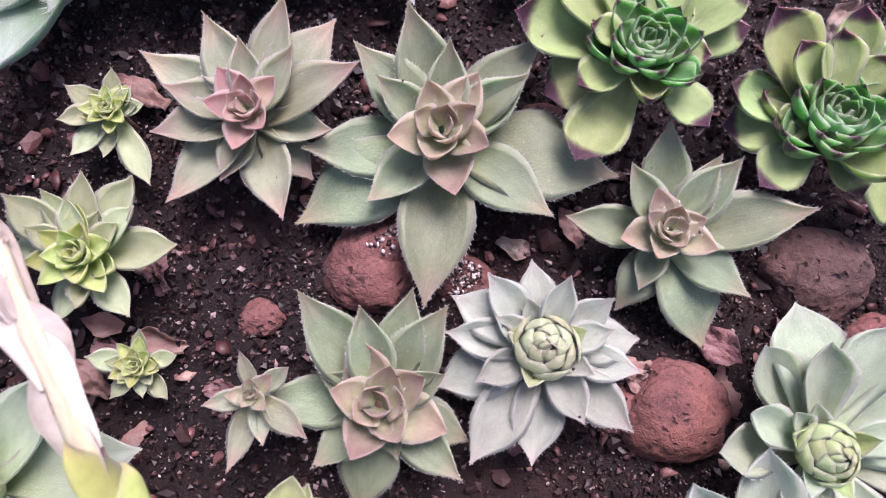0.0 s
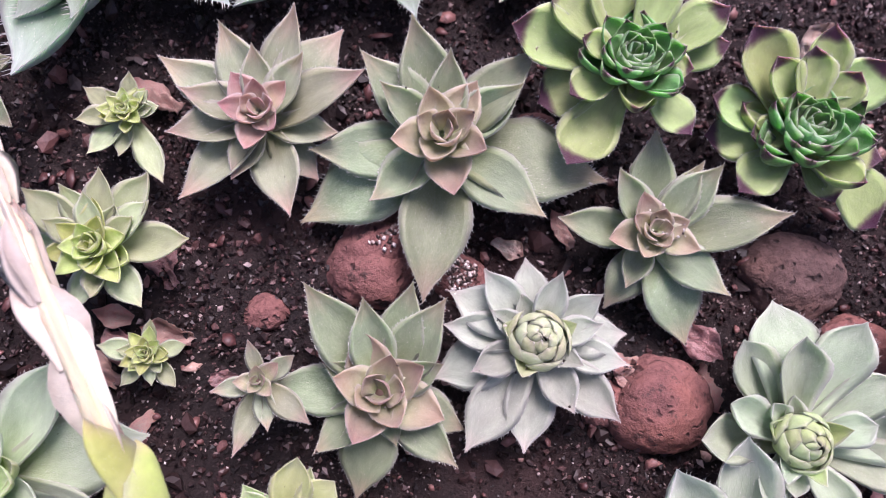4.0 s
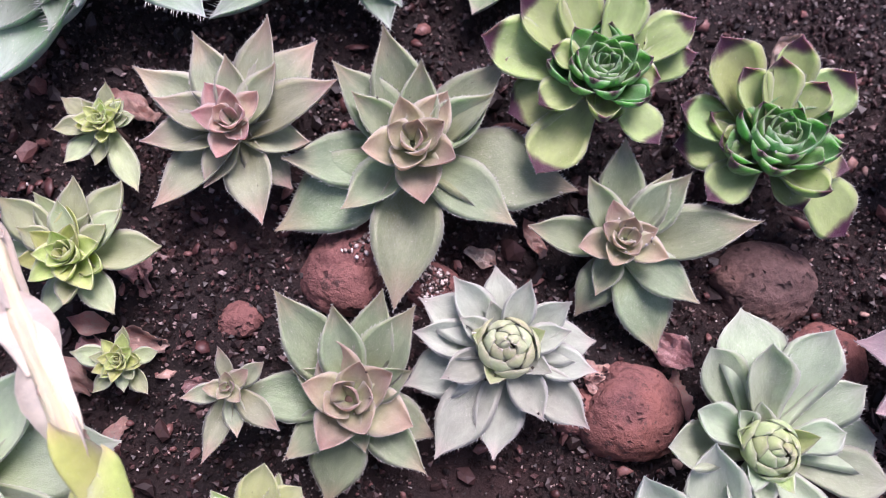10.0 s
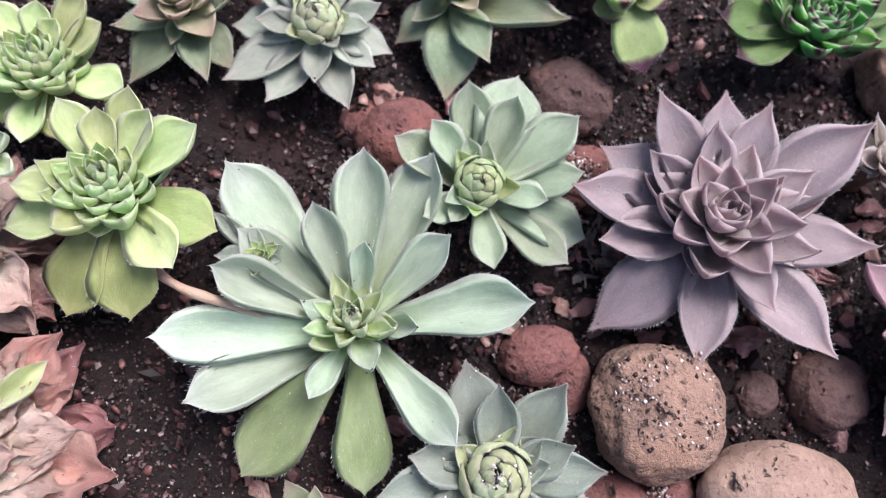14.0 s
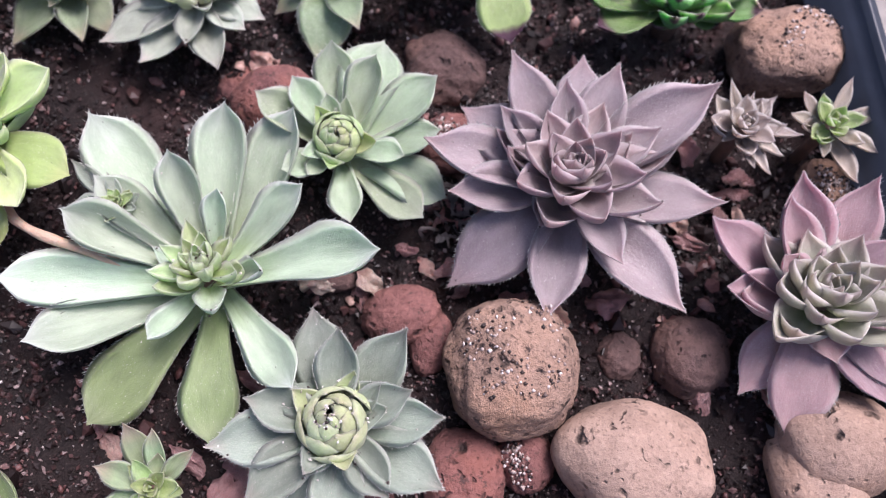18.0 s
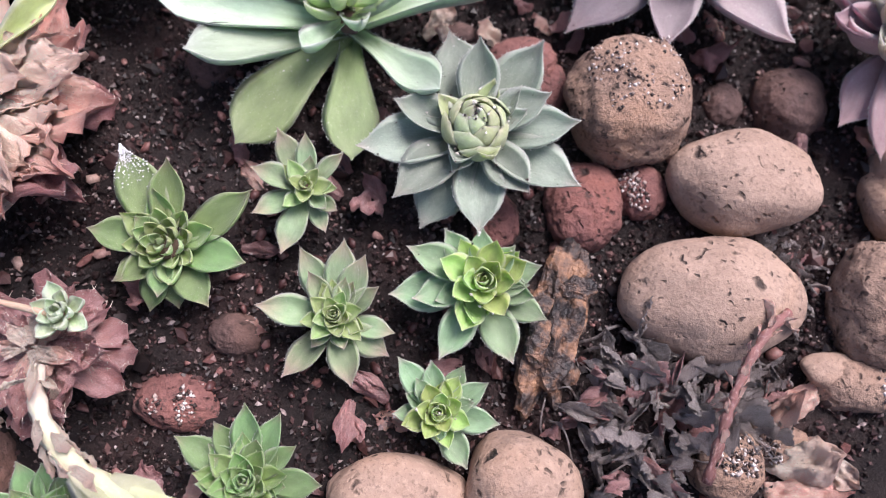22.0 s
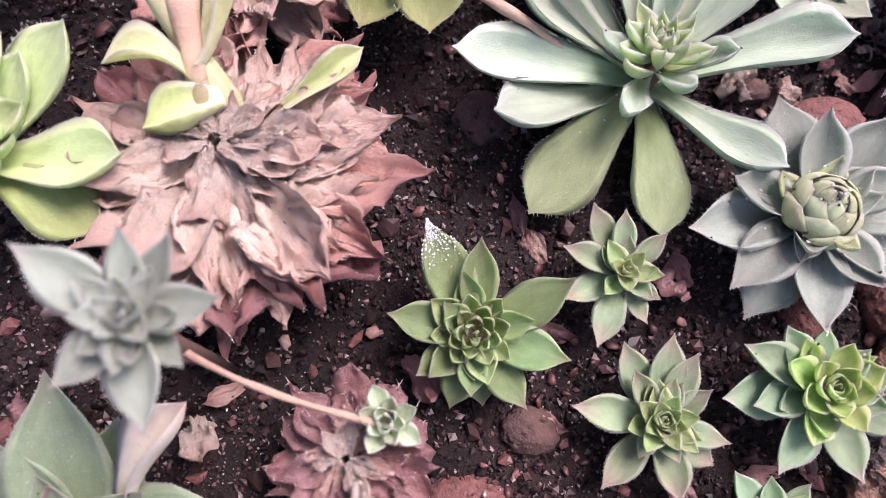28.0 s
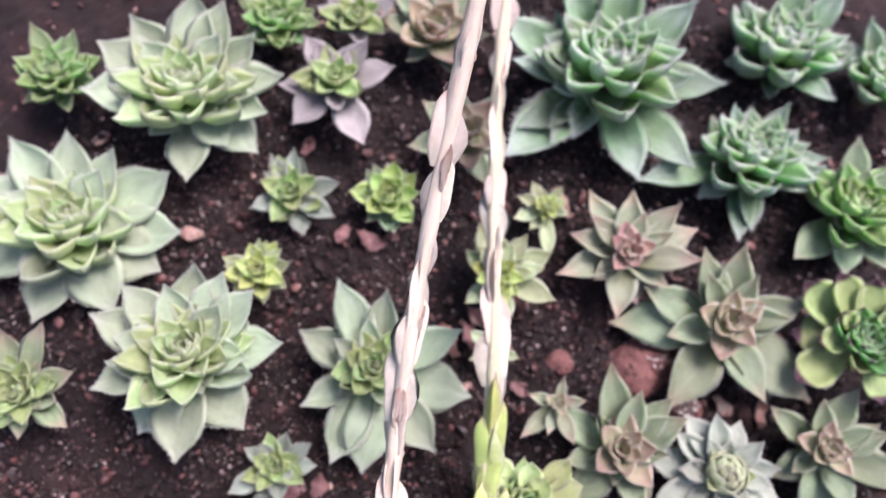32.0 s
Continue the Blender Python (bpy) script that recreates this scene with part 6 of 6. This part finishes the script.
def crumbs(name, n, lo, hi, mat, seed, lift, round_grains=False, drift=60.0, bare=-0.75):
    """Loose grains that gather in drifts, one mesh."""
    rs = np.random.RandomState(seed)
    if round_grains:
        g = (1 + 5 ** 0.5) / 2
        base = np.array([(-1, g, 0), (1, g, 0), (-1, -g, 0), (1, -g, 0), (0, -1, g), (0, 1, g), (0, -1, -g), (0, 1, -g), (g, 0, -1), (g, 0, 1), (-g, 0, -1), (-g, 0, 1)]) / 1.9
        tri = np.array([(0, 11, 5), (0, 5, 1), (0, 1, 7), (0, 7, 10), (0, 10, 11), (1, 5, 9), (5, 11, 4), (11, 10, 2), (10, 7, 6), (7, 1, 8),
                        (3, 9, 4), (3, 4, 2), (3, 2, 6), (3, 6, 8), (3, 8, 9), (4, 9, 5), (2, 4, 11), (6, 2, 10), (8, 6, 7), (9, 8, 1)])
    else:
        base = np.array([(1, 0, 0), (-1, 0, 0), (0, 1, 0), (0, -1, 0), (0, 0, 1), (0, 0, -1)], float)
        tri = np.array([(0, 2, 4), (2, 1, 4), (1, 3, 4), (3, 0, 4), (2, 0, 5), (1, 2, 5), (3, 1, 5), (0, 3, 5)])
    m = len(base)
    x, y = rs.uniform(-0.16, 0.155, n), rs.uniform(-0.22, 0.07, n)
    keep = (x * UX + y * UY < U1 - 0.002) & (x - 0.8 * y < 0.285) & ~((x < -0.10) & (y < -0.17))
    gate = rs.uniform(bare, 0.25, n)
    keep &= np.array([noise.noise(Vector((p * drift, q * drift, seed))) for p, q in zip(x, y)]) > gate
    x, y = x[keep], y[keep]
    n = len(x)
    size = lo * (hi / lo) ** (rs.rand(n) ** 2.0)
    q, _ = np.linalg.qr(rs.normal(size=(n, 3, 3)))
    shape = base[None] * rs.uniform(0.5, 1.3, (n, m, 1)) * size[:, None, None] * np.stack([np.ones(n), rs.uniform(0.45, 1, n), rs.uniform(0.35, 0.9, n)], -1)[:, None, :]
    points = shape @ q + np.stack([x, y, soil_heights(x, y) + size * lift * rs.uniform(0.6, 1.5, n)], -1)[:, None, :]
    faces = tri[None] + m * np.arange(n)[:, None, None]
    return new(name, mesh_of(name, points.reshape(-1, 3).tolist(), faces.reshape(-1, 3).tolist(), mat, False))


tagged(crumbs("soil_crumbs", 165000, 0.00028, 0.0010, M_CRUMB, 5, 0.55, False, 60.0, -1.3), "loose dark crumbs of soil and bark", "soil crumbs", kind="stuff")
# pale grit, kept dense and bright so it also imitates glints off the soil
tagged(crumbs("sand_grit", 52000, 0.00015, 0.00048, M_GRIT_GLINT, 8, 1.3, False, 45.0, -0.2), "pale grains of sand and grit on the soil, partly standing in for glints", "grit", kind="stuff")
tagged(crumbs("soil_clods", 3600, 0.0008, 0.0024, M_CLOD, 11, 0.35, True), "larger clods of reddish soil", "soil clods", kind="stuff")


def flakes(n, seed):
    """Torn flakes of dead leaf strewn over the soil, one mesh."""
    rs = random.Random(seed)
    verts, faces = [], []
    for _ in range(n):
        x, y = rs.uniform(-0.19, 0.15), rs.uniform(-0.23, 0.10)
        if to_uv(x, y)[0] > U1 - 0.004:
            continue
        size = 0.0004 + 0.0016 * rs.random() ** 2
        m = Matrix.Translation((x, y, ground(x, y) + 0.0008)) @ Euler((rs.uniform(-0.7, 0.7), rs.uniform(-0.7, 0.7), rs.uniform(0, 6.3))).to_matrix().to_4x4()
        o = len(verts)
        ring = [(math.cos(a) * size * rs.uniform(0.6, 1.3), math.sin(a) * size * rs.uniform(0.35, 0.8)) for a in (0, 1.05, 2.1, 3.14, 4.2, 5.24)]
        for lift in (0.00012, -0.00012):
            verts.append(tuple(m @ Vector((0, 0, lift + size * 0.25))))
            verts += [tuple(m @ Vector((px, py, lift + rs.uniform(-0.1, 0.1) * size))) for px, py in ring]
        for i in range(6):
            j = (i + 1) % 6
            faces += [(o, o + 1 + i, o + 1 + j), (o + 7, o + 8 + j, o + 8 + i), (o + 1 + i, o + 8 + i, o + 8 + j, o + 1 + j)]
    return new("leaf_litter", mesh_of("leaf_litter", verts, faces, M_LITTER))


M_LITTER = crumb_material("leaf_litter", [(0.0, (0.05, 0.018, 0.018)), (0.6, (0.12, 0.05, 0.046)), (0.9, (0.26, 0.13, 0.115)), (1.0, (0.50, 0.34, 0.28))])
tagged(flakes(2400, 6), "torn red and pink flakes of dead leaf on the soil", "leaf litter", kind="stuff")


def crust(x, y, n, seed):
    """White mould-like grains over the leaf whose tip lies nearest."""
    rs = random.Random(seed)
    best = None
    for ob in bpy.data.objects:
        if ob.parent is not None and ob.name.startswith("leaf") and abs(ob.parent.location.x - x) < 0.03 and abs(ob.parent.location.y - y) < 0.03:
            m = Matrix.Translation(ob.parent.location) @ ob.matrix_basis
            d = (m @ Vector((1, 0, 0)) - Vector((x, y, 0.01))).length
            if best is None or d < best[0]:
                best = d, ob, m
    _, ob, m = best
    pts = [v.co.copy() for v in ob.data.vertices if v.co.x > 0.5 and v.co.z > -0.06]
    vs, fs = [], []
    for _ in range(n):
        c = m @ (max(rs.sample(pts, 2), key=lambda p: p.x).lerp(rs.choice(pts), rs.uniform(0, 0.25))) + Vector((0, 0, 0.0001))
        size = 0.00005 + 0.00013 * rs.random() ** 2
        o = len(vs)
        vs += [tuple(c + Vector((d[0] * rs.uniform(0.5, 1.8), d[1] * rs.uniform(0.5, 1.8), d[2] * 0.5)) * size) for d in ((1, 0, 0), (-1, 0, 0), (0, 1, 0), (0, -1, 0), (0, 0, 1), (0, 0, -1))]
        fs += [(o + p, o + q, o + e) for p, q, e in ((0, 2, 4), (2, 1, 4), (1, 3, 4), (3, 0, 4), (2, 0, 5), (1, 2, 5), (3, 1, 5), (0, 3, 5))]
    tagged(new("white_crust", mesh_of("white_crust", vs, fs, M_DUST)), "white grainy crust on a leaf tip", "crust", kind="stuff")


crust(0.0282, -0.1199, 1100, 3)


def strewn(kind_label, n, seed):
    """Grains of soil and sand lying on the leaves of every rosette with this label."""
    rs = random.Random(seed)
    for root in [o for o in bpy.data.objects if o.parent is None and o.name.startswith("succulent_rosette") and o["label"] == kind_label]:
        leaves = [o for o in root.children if o.name.startswith("leaf")]
        vs, fs = [], []
        for _ in range(n):
            ob = rs.choice(leaves)
            top = [v for v in range(len(ob.data.vertices)) if v % 3 == 0][:110]
            c = ob.matrix_basis @ ob.data.vertices[rs.choice(top)].co + Vector((rs.uniform(-3, 3), rs.uniform(-3, 3), 1)) * 0.0001
            size = 0.00008 + 0.0002 * rs.random() ** 2.5
            o = len(vs)
            vs += [tuple(c + Vector(d) * size * rs.uniform(0.6, 1.4)) for d in ((1, 0, 0), (-1, 0, 0), (0, 1, 0), (0, -1, 0), (0, 0, 1), (0, 0, -1))]
            fs += [(o + p, o + q, o + e) for p, q, e in ((0, 2, 4), (2, 1, 4), (1, 3, 4), (3, 0, 4), (2, 0, 5), (1, 2, 5), (3, 1, 5), (0, 3, 5))]
        tagged(part("soil_grain", mesh_of("soil_grain", vs, fs, M_STREWN, False), root, None, "grains of soil and sand on the leaves"), kind="stuff")


M_STREWN = crumb_material("strewn_grains", [(0.0, (0.02, 0.013, 0.012)), (0.35, (0.07, 0.045, 0.04)), (0.5, (0.5, 0.46, 0.42)), (1.0, (0.85, 0.83, 0.80))])
for kind_name, count in (("dusty", 420), ("ashen", 160), ("big", 110), ("rosy", 50), ("bright", 50), ("white", 70), ("purple", 90), ("tipped", 50), ("pale_big", 60), ("lime", 30)):
    strewn(KINDS[kind_name]["label"], count, 71)
